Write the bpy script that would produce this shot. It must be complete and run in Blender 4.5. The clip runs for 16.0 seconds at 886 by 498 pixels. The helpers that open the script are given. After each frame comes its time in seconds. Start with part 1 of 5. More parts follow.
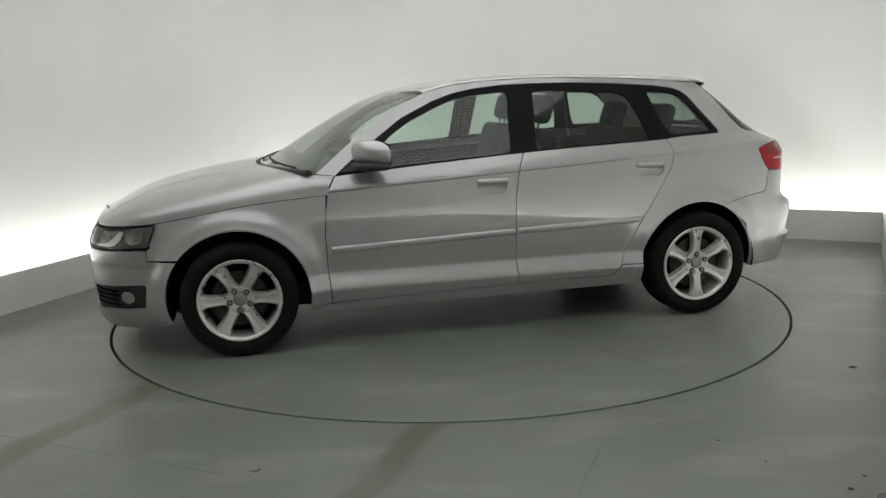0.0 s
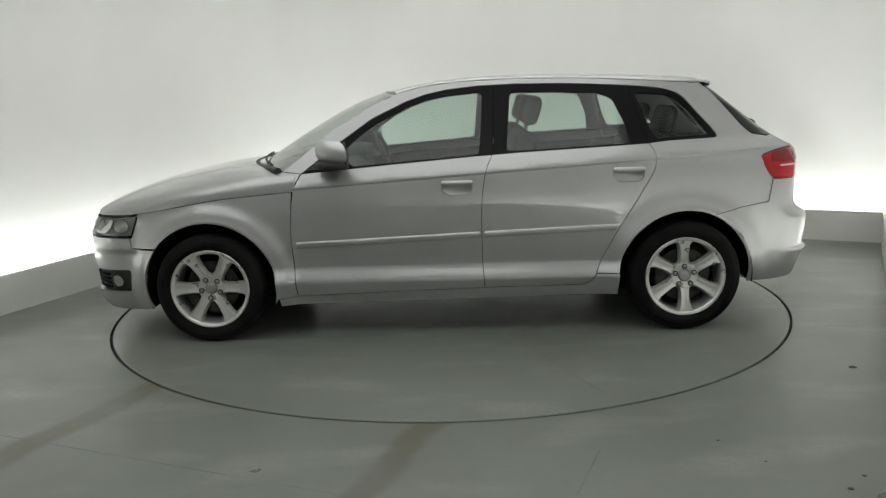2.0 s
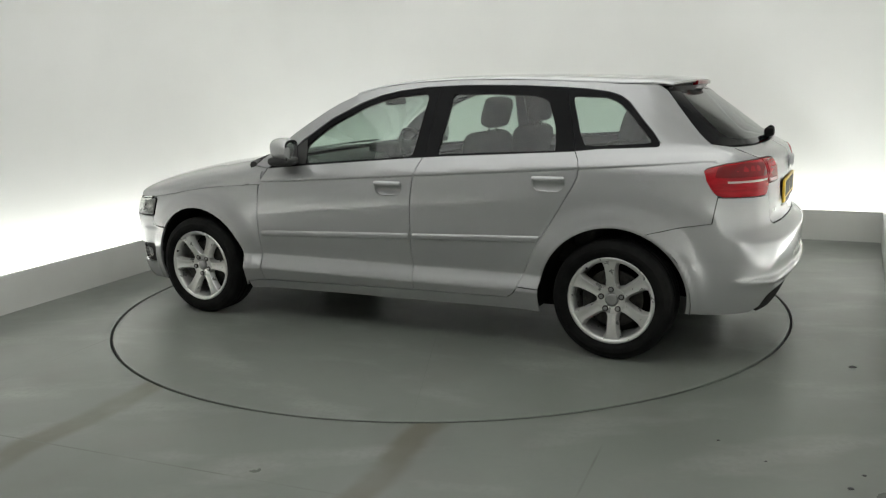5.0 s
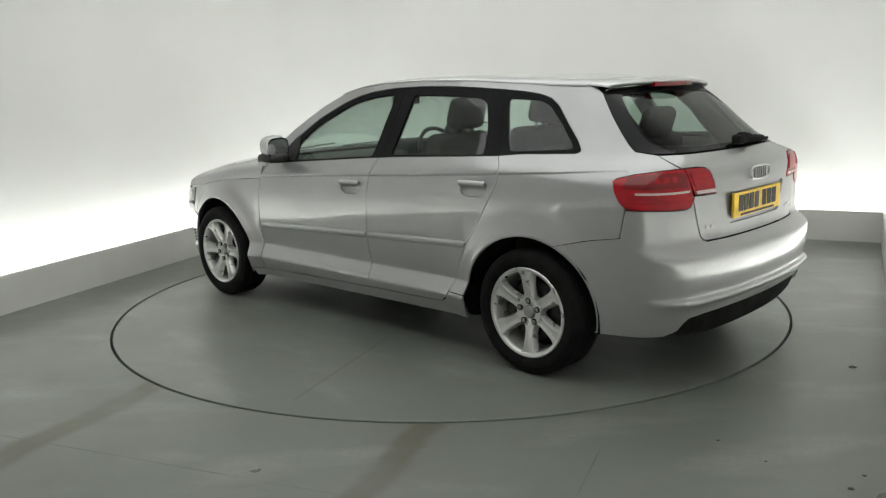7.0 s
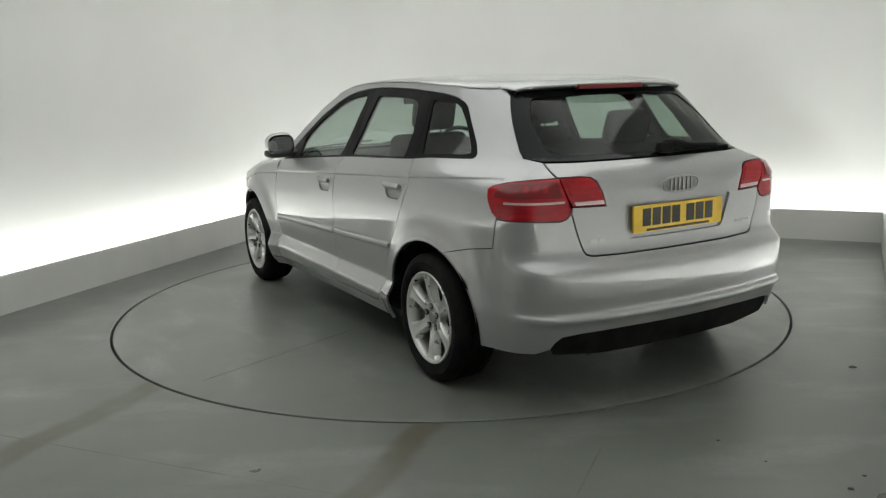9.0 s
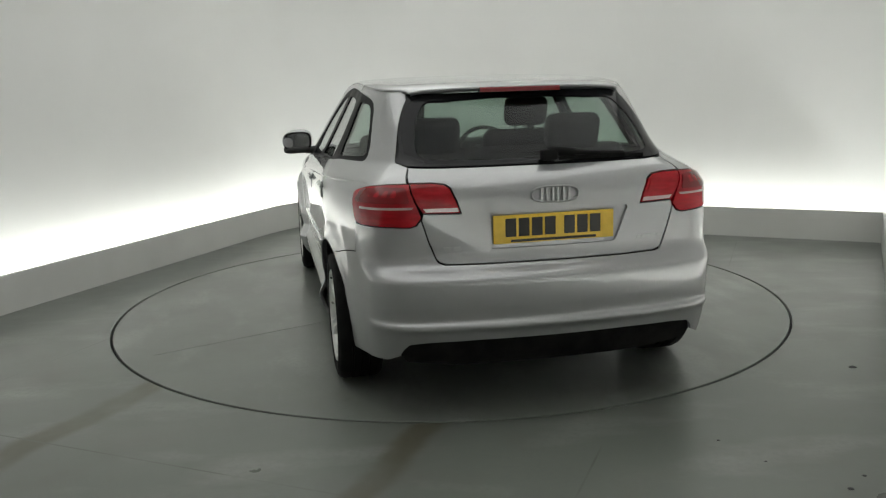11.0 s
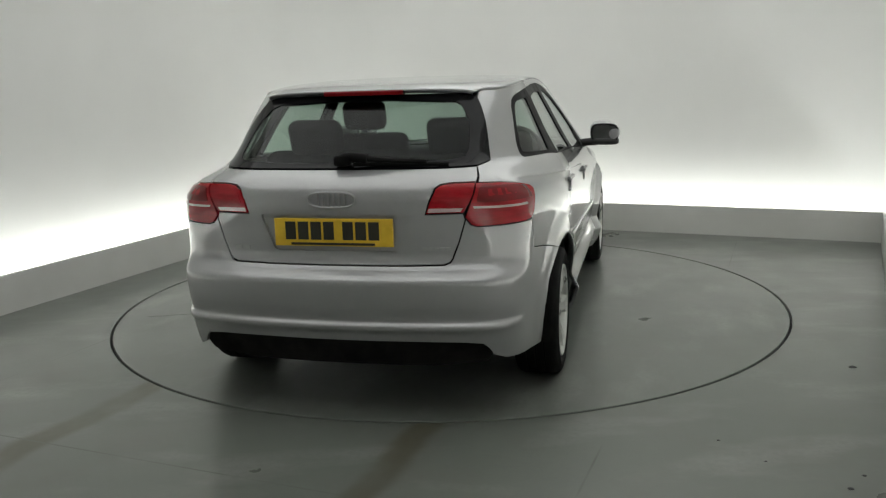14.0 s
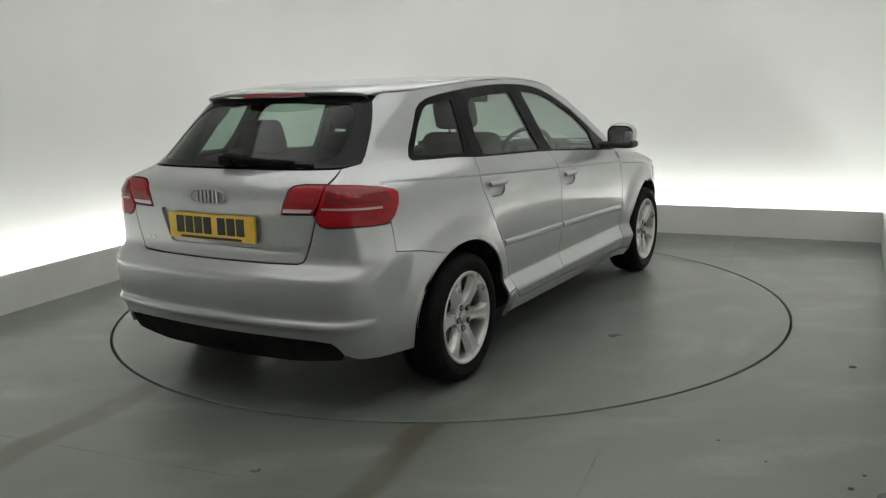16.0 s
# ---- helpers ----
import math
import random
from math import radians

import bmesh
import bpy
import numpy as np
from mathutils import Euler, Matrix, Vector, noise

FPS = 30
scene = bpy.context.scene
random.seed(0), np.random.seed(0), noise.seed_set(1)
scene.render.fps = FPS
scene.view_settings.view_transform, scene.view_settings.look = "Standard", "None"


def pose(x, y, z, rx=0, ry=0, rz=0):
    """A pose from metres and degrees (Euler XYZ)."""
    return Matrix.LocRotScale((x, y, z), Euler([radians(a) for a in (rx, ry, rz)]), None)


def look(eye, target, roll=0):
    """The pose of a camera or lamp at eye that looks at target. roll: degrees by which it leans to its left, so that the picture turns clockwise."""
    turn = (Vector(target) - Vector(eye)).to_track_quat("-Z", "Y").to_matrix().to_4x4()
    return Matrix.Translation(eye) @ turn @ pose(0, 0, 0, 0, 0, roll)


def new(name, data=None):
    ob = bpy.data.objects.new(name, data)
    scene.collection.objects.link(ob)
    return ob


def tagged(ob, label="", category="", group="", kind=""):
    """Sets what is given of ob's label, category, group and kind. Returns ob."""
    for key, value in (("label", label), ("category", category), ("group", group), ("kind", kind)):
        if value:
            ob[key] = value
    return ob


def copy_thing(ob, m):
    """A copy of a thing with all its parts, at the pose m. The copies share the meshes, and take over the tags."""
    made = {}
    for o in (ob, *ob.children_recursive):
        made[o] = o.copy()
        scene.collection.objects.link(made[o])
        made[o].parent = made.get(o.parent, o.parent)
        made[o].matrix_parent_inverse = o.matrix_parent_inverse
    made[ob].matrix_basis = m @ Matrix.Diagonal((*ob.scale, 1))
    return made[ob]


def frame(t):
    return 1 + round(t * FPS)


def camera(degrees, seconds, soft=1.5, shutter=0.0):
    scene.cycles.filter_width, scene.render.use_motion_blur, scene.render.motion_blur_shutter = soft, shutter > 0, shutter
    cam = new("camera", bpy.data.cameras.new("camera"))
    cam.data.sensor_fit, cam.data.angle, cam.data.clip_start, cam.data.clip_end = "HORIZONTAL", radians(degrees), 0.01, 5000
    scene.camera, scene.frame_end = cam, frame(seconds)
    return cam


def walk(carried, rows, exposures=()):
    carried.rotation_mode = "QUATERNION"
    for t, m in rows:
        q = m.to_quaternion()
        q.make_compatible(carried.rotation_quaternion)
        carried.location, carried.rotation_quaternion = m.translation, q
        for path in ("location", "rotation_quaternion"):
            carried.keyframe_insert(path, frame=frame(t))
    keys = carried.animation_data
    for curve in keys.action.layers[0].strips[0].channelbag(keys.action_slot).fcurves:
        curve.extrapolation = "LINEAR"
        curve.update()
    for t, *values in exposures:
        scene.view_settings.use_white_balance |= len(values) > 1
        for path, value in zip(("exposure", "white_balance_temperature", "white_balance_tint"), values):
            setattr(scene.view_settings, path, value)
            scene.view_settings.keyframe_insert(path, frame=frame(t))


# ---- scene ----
import functools

# ---- camera: it stands still before the turntable ----
cam = camera(55.765, 16.0, soft=1.25)
EYE = (0.0, -5.3075, 1.3604)
PAN, PITCH, LEAN = radians(-0.356), radians(-11.065), -1.699
AIM = (math.sin(PAN) * math.cos(PITCH), EYE[1] + math.cos(PAN) * math.cos(PITCH), EYE[2] + math.sin(PITCH))
STAND = look(EYE, AIM, LEAN)
walk(cam, [(0.0, STAND), (16.0, STAND)], exposures=[(0.0, -0.22), (1.5, -0.16), (3.5, -0.08), (7.0, -0.06), (9.0, -0.26), (11.0, -0.42), (12.5, -0.46), (14.0, -0.42), (16.0, -0.3)])

# ---- light: cove strips behind the kerbs, run on out of view, and an assumed ceiling panel ----
world = bpy.data.worlds.new("world")
scene.world = world
world.use_nodes = True
world.node_tree.nodes["Background"].inputs[0].default_value = (0.9, 0.95, 1.0, 1)
world.node_tree.nodes["Background"].inputs[1].default_value = 0.02

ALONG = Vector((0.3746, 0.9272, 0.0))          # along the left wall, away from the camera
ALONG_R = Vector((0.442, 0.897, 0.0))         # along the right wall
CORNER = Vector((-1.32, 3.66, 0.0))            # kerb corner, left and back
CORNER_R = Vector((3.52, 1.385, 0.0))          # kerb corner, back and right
# kept short so the unseen front wall throws light back on the car
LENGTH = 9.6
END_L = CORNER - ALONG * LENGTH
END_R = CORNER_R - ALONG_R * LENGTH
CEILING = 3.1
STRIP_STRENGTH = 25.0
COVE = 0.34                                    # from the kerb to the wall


def area_lamp(name, m, sx, sy, power, colour=(0.98, 1.0, 0.98), spread=180):
    data = bpy.data.lights.new(name, "AREA")
    data.shape, data.size, data.size_y, data.energy, data.color = "RECTANGLE", sx, sy, power, colour
    data.spread = radians(spread)
    ob = new(name, data)
    ob.matrix_world = m
    return ob


IN_L = Vector((ALONG.y, -ALONG.x, 0))
BACK_WAY = (CORNER_R - CORNER).normalized()
IN_B = Vector((BACK_WAY.y, -BACK_WAY.x, 0))
IN_R = Vector((-ALONG_R.y, ALONG_R.x, 0))


def rounded_corner(p, w_in, w_out, r, n=18):
    """A smooth bend about the corner p between two ways, as plan points."""
    a, b = p + w_in * r, p + w_out * r
    return [a * (1 - i / n) ** 2 + p * 2 * (i / n) * (1 - i / n) + b * (i / n) ** 2 for i in range(n + 1)]


BEND = 1.2
KERB_LINE = [END_L] + rounded_corner(CORNER, -ALONG, BACK_WAY, BEND) + [CORNER_R]


def beside(line, d):
    """The line moved by d to its left side (out of the room)."""
    out = []
    for i, p in enumerate(line):
        a, b = line[max(i - 1, 0)], line[min(i + 1, len(line) - 1)]
        w = (b - a).normalized()
        out.append(p + Vector((-w.y, w.x, 0)) * d)
    return out


TURN_Z = math.degrees(math.atan2(-ALONG.x, ALONG.y))


# ---- materials ----
def material(name, colour, rough=0.5, metal=0.0, **more):
    mat = bpy.data.materials.new(name)
    mat.use_nodes = True
    b = mat.node_tree.nodes["Principled BSDF"]
    b.inputs["Base Color"].default_value = (*colour, 1)
    b.inputs["Roughness"].default_value = rough
    b.inputs["Metallic"].default_value = metal
    for key, value in more.items():
        b.inputs[key.replace("_", " ")].default_value = value
    return mat


def add_node(mat, kind, **values):
    n = mat.node_tree.nodes.new(kind)
    for key, value in values.items():
        if key in n.inputs:
            n.inputs[key].default_value = value
    return n


def noise_mix(mat, socket, low, high, scale, detail=4.0, start=0.35, stop=0.65, stretch=(1, 1, 1), before=None):
    """Vary a socket of the Principled node between two values with noise at real-world size. Returns the ramp's node."""
    nt = mat.node_tree
    co = nt.nodes.new("ShaderNodeTexCoord")
    mp = nt.nodes.new("ShaderNodeMapping")
    mp.inputs["Scale"].default_value = stretch
    nz = nt.nodes.new("ShaderNodeTexNoise")
    nz.inputs["Scale"].default_value, nz.inputs["Detail"].default_value = scale, detail
    rp = nt.nodes.new("ShaderNodeMapRange")
    rp.inputs["From Min"].default_value, rp.inputs["From Max"].default_value = start, stop
    nt.links.new(co.outputs["Object"], mp.inputs["Vector"])
    nt.links.new(mp.outputs["Vector"], nz.inputs["Vector"])
    nt.links.new(nz.outputs["Fac"], rp.inputs["Value"])
    b = nt.nodes["Principled BSDF"]
    if isinstance(low, tuple):
        mx = nt.nodes.new("ShaderNodeMix")
        mx.data_type = "RGBA"
        mx.inputs[6].default_value, mx.inputs[7].default_value = (*low, 1), (*high, 1)
        if before is not None:
            nt.links.new(before, mx.inputs[6])
        nt.links.new(rp.outputs["Result"], mx.inputs[0])
        if socket:
            nt.links.new(mx.outputs[2], b.inputs[socket])
        return mx.outputs[2]
    rp.inputs["To Min"].default_value, rp.inputs["To Max"].default_value = low, high
    nt.links.new(rp.outputs["Result"], b.inputs[socket])
    return rp.outputs["Result"]


def bumpy(mat, scale, strength, distance=0.002, detail=6.0):
    nt = mat.node_tree
    co = nt.nodes.new("ShaderNodeTexCoord")
    nz = nt.nodes.new("ShaderNodeTexNoise")
    nz.inputs["Scale"].default_value, nz.inputs["Detail"].default_value = scale, detail
    bp = nt.nodes.new("ShaderNodeBump")
    bp.inputs["Strength"].default_value, bp.inputs["Distance"].default_value = strength, distance
    nt.links.new(co.outputs["Object"], nz.inputs["Vector"])
    nt.links.new(nz.outputs["Fac"], bp.inputs["Height"])
    nt.links.new(bp.outputs["Normal"], nt.nodes["Principled BSDF"].inputs["Normal"])


WALL_PAINT = material("wall_paint", (0.74, 0.74, 0.72), 0.75)
noise_mix(WALL_PAINT, "Base Color", (0.77, 0.77, 0.75), (0.82, 0.82, 0.80), 0.7, 5.0)
bumpy(WALL_PAINT, 180, 0.06)
KERB_PAINT = material("kerb_paint", (0.62, 0.62, 0.59), 0.5)
noise_mix(KERB_PAINT, "Base Color", (0.60, 0.60, 0.57), (0.68, 0.68, 0.65), 1.5, 6.0)
CEILING_PAINT = material("ceiling_paint", (0.7, 0.7, 0.68), 0.8)
noise_mix(CEILING_PAINT, "Base Color", (0.77, 0.77, 0.75), (0.82, 0.82, 0.80), 1.0)


def floor_material(name, tint=1.0, tracks=False):
    mat = material(name, (0.21 * tint, 0.225 * tint, 0.205 * tint), 0.35)
    nt = mat.node_tree
    a = noise_mix(mat, "", (0.154 * tint, 0.168 * tint, 0.148 * tint), (0.190 * tint, 0.204 * tint, 0.181 * tint), 0.8, 4.0, 0.3, 0.7)
    a = noise_mix(mat, "", (0.2, 0.2, 0.2), (0.160 * tint, 0.155 * tint, 0.140 * tint), 2.6, 3.0, 0.5, 0.95, before=a)
    a = noise_mix(mat, "", (0.2, 0.2, 0.2), (0.34 * tint, 0.35 * tint, 0.325 * tint), 1.6, 5.0, 0.52, 0.95, stretch=(1, 2.2, 1), before=a)
    a = noise_mix(mat, "Base Color", (0.2, 0.2, 0.2), (0.17 * tint, 0.18 * tint, 0.165 * tint), 40.0, 3.0, 0.45, 0.9, before=a)
    if tracks:
        # two brown tyre tracks, worn joints across the slab; u runs across the tracks and v along them
        co = nt.nodes.new("ShaderNodeTexCoord")

        def calc(op, x, y=None, z=None):
            n = nt.nodes.new("ShaderNodeMath")
            n.operation = op
            for i, q in enumerate((x, y, z)):
                if q is None:
                    continue
                if isinstance(q, (int, float)):
                    n.inputs[i].default_value = q
                else:
                    nt.links.new(q, n.inputs[i])
            return n.outputs[0]

        def dot(way):
            n = nt.nodes.new("ShaderNodeVectorMath")
            n.operation = "DOT_PRODUCT"
            n.inputs[1].default_value = way
            nt.links.new(co.outputs["Object"], n.inputs[0])
            return n.outputs["Value"]

        def fade(x, lo, hi):
            n = nt.nodes.new("ShaderNodeMapRange")
            n.interpolation_type = "SMOOTHSTEP"
            n.inputs["From Min"].default_value, n.inputs["From Max"].default_value = lo, hi
            nt.links.new(x, n.inputs["Value"])
            return n.outputs["Result"]
        wob = nt.nodes.new("ShaderNodeTexNoise")
        wob.inputs["Scale"].default_value, wob.inputs["Detail"].default_value = 3.0, 5.0
        nt.links.new(co.outputs["Object"], wob.inputs["Vector"])
        u, v = dot((0.9272, -0.3746, 0)), dot((0.3746, 0.9272, 0))
        uw = calc("MULTIPLY_ADD", wob.outputs["Fac"], 0.12, calc("ADD", u, -0.06))
        near = fade(v, -0.5, -1.2)
        tracks_mask = None
        for c, w in ((-0.745, 0.105), (0.695, 0.095)):
            m = fade(calc("ABSOLUTE", calc("SUBTRACT", uw, c)), w, w * 0.35)
            tracks_mask = m if tracks_mask is None else calc("MAXIMUM", tracks_mask, m)
        rough_edge = fade(wob.outputs["Fac"], 0.25, 0.6)
        mask = calc("MULTIPLY", calc("MULTIPLY", tracks_mask, near), calc("MULTIPLY_ADD", rough_edge, 0.5, 0.38))
        lines = None
        for across, c, lo, hi in ((u, 1.395, -1.9, -2.1), (u, 1.645, 1.3, 1.5), (u, -1.53, -1.0, -1.3), (v, -2.62, 9, 8)):
            m = fade(calc("ABSOLUTE", calc("SUBTRACT", across, c)), 0.006, 0.002)
            m = calc("MULTIPLY", m, fade(v if across is u else u, lo, hi))
            lines = m if lines is None else calc("MAXIMUM", lines, m)
        lines = calc("MULTIPLY", lines, fade(wob.outputs["Fac"], 0.3, 0.65))
        for fac, tone in ((mask, (0.085, 0.077, 0.052)), (lines, (0.10, 0.105, 0.09))):
            mx = nt.nodes.new("ShaderNodeMix")
            mx.data_type = "RGBA"
            mx.inputs[7].default_value = (*tone, 1)
            nt.links.new(a, mx.inputs[6])
            nt.links.new(fac, mx.inputs[0])
            a = mx.outputs[2]
        nt.links.new(a, nt.nodes["Principled BSDF"].inputs["Base Color"])
    noise_mix(mat, "Roughness", 0.27, 0.40, 1.7, 5.0, 0.3, 0.7)
    bumpy(mat, 25, 0.03, 0.004, 3.0)
    return mat


FLOOR_PAINT = floor_material("floor_paint", 0.84, True)
DISC_PAINT = floor_material("disc_paint", 0.86)
GLOSS_BLACK = material("black_printed_glass", (0.008, 0.008, 0.009), 0.05, Specular_IOR_Level=0.15)
noise_mix(GLOSS_BLACK, "Roughness", 0.03, 0.08, 5.0)
# near-black colour stands for the shade in and under the gap
PIT = material("pit_black", (0.015, 0.015, 0.015), 0.8)
SEAM = material("seam_dark", (0.137, 0.148, 0.131), 0.4)
SPOT = material("spot_dark", (0.03, 0.03, 0.03), 0.6)
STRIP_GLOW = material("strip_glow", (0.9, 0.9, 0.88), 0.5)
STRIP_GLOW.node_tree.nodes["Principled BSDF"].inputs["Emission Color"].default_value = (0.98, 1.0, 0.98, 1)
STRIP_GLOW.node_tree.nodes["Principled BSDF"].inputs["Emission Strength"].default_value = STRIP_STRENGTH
DIFFUSER = material("light_diffuser", (0.9, 0.9, 0.88), 0.6)


# ---- mesh helpers ----
def mesh_object(name, bm, mat, parent=None, smooth=False, matrix=None):
    me = bpy.data.meshes.new(name)
    if smooth:
        bm.normal_update()
        for e in bm.edges:
            e.smooth = len(e.link_faces) < 2 or e.calc_face_angle(0.0) < 0.7
    bm.to_mesh(me)
    bm.free()
    for p in me.polygons:
        p.use_smooth = smooth
    me.materials.append(mat)
    ob = new(name, me)
    ob.parent = parent
    if matrix is not None:
        ob.matrix_basis = matrix
    return ob


def part(name, bm, mat, parent, label="", smooth=False, matrix=None):
    ob = mesh_object(name, bm, mat, parent, smooth, matrix)
    return tagged(ob, label) if label else ob


def box(bm, lo, hi, bevel=0.0, m=None):
    lo, hi = Vector(lo), Vector(hi)
    made = bmesh.ops.create_cube(bm, size=1.0)["verts"]
    mid, size = (lo + hi) / 2, hi - lo
    for v in made:
        v.co = Vector((mid.x + v.co.x * size.x, mid.y + v.co.y * size.y, mid.z + v.co.z * size.z))
    if bevel:
        edges = list({e for v in made for e in v.link_edges})
        out = bmesh.ops.bevel(bm, geom=edges, offset=bevel, segments=2, affect="EDGES", profile=0.6)
        made = list({v for f in out["faces"] for v in f.verts} | {v for v in made if v.is_valid})
    if m is not None:
        for v in made:
            v.co = m @ v.co
    return made


def slab(bm, corners, z0, z1):
    """A prism over plan corners, from z0 to z1."""
    lo = [bm.verts.new((c[0], c[1], z0)) for c in corners]
    hi = [bm.verts.new((c[0], c[1], z1)) for c in corners]
    bm.faces.new(hi)
    bm.faces.new(lo[::-1])
    for i in range(len(lo)):
        j = (i + 1) % len(lo)
        bm.faces.new((lo[i], lo[j], hi[j], hi[i]))
    bmesh.ops.recalc_face_normals(bm, faces=bm.faces)


# ---- the room ----
RADIUS = 2.056
GAP = 0.015


def build_floor():
    bm = bmesh.new()
    n = 128
    rings = [(RADIUS + GAP, -0.03), (RADIUS + GAP, -0.002), (RADIUS + GAP + 0.003, 0.0), (3.0, 0.0), (5.0, 0.0), (14.0, 0.0)]
    made = []
    for r, z in rings:
        made.append([bm.verts.new((r * math.cos(i * math.tau / n), r * math.sin(i * math.tau / n), z)) for i in range(n)])
    for a, b in zip(made, made[1:]):
        for i in range(n):
            j = (i + 1) % n
            bm.faces.new((a[i], b[i], b[j], a[j]))
    ob = mesh_object("floor", bm, FLOOR_PAINT)
    tagged(ob, "grey painted concrete floor, scuffed and slightly glossy", "floor", kind="structure")
    bm = bmesh.new()
    bmesh.ops.create_circle(bm, cap_ends=True, segments=64, radius=2.3)
    for v in bm.verts:
        v.co.z = -0.05
    pit = mesh_object("floor_pit", bm, PIT)
    tagged(pit, "near-black sheet in the pit under the turntable, keeps the gap dark", "pit", kind="structure")


def build_walls():
    # one continuous cyclorama wall with a rounded corner, and plain walls that close the room
    out_r = CORNER_R - IN_R * COVE - IN_B * COVE

    line = beside(KERB_LINE[:-1], COVE) + rounded_corner(out_r, -BACK_WAY, -ALONG_R, 0.3, 10) + [END_R - IN_R * COVE]

    def wall(name, pts, label, mat=WALL_PAINT, thick=0.12):
        bm = bmesh.new()
        outs = []
        for i, p in enumerate(pts):
            a, b = pts[max(i - 1, 0)], pts[min(i + 1, len(pts) - 1)]
            d = (b - a).normalized()
            outs.append(p + Vector((-d.y, d.x, 0)) * thick)
        cols = []
        for p, q in zip(pts, outs):
            cols.append([bm.verts.new((p.x, p.y, -0.02)), bm.verts.new((p.x, p.y, CEILING + 0.02)),
                         bm.verts.new((q.x, q.y, CEILING + 0.02)), bm.verts.new((q.x, q.y, -0.02))])
        for c, d in zip(cols, cols[1:]):
            for k in range(4):
                bm.faces.new((c[k], c[(k + 1) % 4], d[(k + 1) % 4], d[k]))
        bm.faces.new(cols[0][::-1])
        bm.faces.new(cols[-1])
        bmesh.ops.recalc_face_normals(bm, faces=bm.faces)
        ob = mesh_object(name, bm, mat, smooth=True)
        return tagged(ob, label, "wall", kind="structure")
    wall("wall_back", line, "seamless off-white painted studio wall with rounded corners")
    # unseen wall behind the camera, near and white to bounce light
    wall("wall_front", [END_R - IN_R * (COVE + 0.1) , END_L - IN_L * (COVE + 0.1)], "plain off-white wall closing the room out of view, bounces light onto the car")
    # kerb panels before the light strips
    t = 0.022

    def kerb(name, line):
        bm = bmesh.new()
        outer = beside(line, t)
        cols = []
        for p, q in zip(line, outer):
            cols.append([bm.verts.new((p.x, p.y, 0.0)), bm.verts.new((p.x, p.y, 0.248)), bm.verts.new((p.x * 0.9 + q.x * 0.1, p.y * 0.9 + q.y * 0.1, 0.25)),
                         bm.verts.new((p.x * 0.1 + q.x * 0.9, p.y * 0.1 + q.y * 0.9, 0.25)), bm.verts.new((q.x, q.y, 0.248)), bm.verts.new((q.x, q.y, 0.0))])
        for c, d in zip(cols, cols[1:]):
            for k in range(6):
                bm.faces.new((c[k], c[(k + 1) % 6], d[(k + 1) % 6], d[k]))
        bm.faces.new(cols[0])
        bm.faces.new(cols[-1])
        bmesh.ops.recalc_face_normals(bm, faces=bm.faces)
        ob = mesh_object(name, bm, KERB_PAINT, smooth=True)
        return tagged(ob, "low off-white painted kerb panel hiding a light strip", "kerb", kind="structure")
    kerb("trim_back", KERB_LINE)
    kerb("trim_right", [CORNER_R - ALONG_R * 0.003, END_R])

    def strip(name, line, mat):
        """A light strip on the floor behind a kerb, tilted to the wall."""
        a, b = beside(line, 0.185), beside(line, 0.235)
        bm = bmesh.new()
        cols = [[bm.verts.new((p.x, p.y, 0.06)), bm.verts.new((q.x, q.y, 0.04)), bm.verts.new((q.x, q.y, 0.004)), bm.verts.new((p.x, p.y, 0.004))] for p, q in zip(a, b)]
        for c, d in zip(cols, cols[1:]):
            for k in range(4):
                bm.faces.new((c[k], c[(k + 1) % 4], d[(k + 1) % 4], d[k]))
        bm.faces.new(cols[0])
        bm.faces.new(cols[-1])
        bmesh.ops.recalc_face_normals(bm, faces=bm.faces)
        ob = mesh_object(name, bm, mat)
        tagged(ob, "glowing white light strip behind the kerb, extended out of view to light the car", "light strip")
    # the near ends are added, unseen lengths that light the car's camera side
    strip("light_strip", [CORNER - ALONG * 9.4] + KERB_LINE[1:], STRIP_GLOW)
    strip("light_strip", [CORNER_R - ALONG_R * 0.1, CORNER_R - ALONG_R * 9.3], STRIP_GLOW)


def build_ceiling():
    bm = bmesh.new()
    m = 0.5
    pts = [END_L - IN_L * m - ALONG * m, CORNER - IN_L * m + ALONG * m, CORNER_R + IN_L * m + ALONG * m, END_R + IN_L * m - ALONG * m]
    slab(bm, pts, CEILING, CEILING + 0.1)
    ob = mesh_object("ceiling", bm, CEILING_PAINT)
    tagged(ob, "plain white studio ceiling", "ceiling", kind="structure")


# added panel out of view; power and size set by the car's brightness
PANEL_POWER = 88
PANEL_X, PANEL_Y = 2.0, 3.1


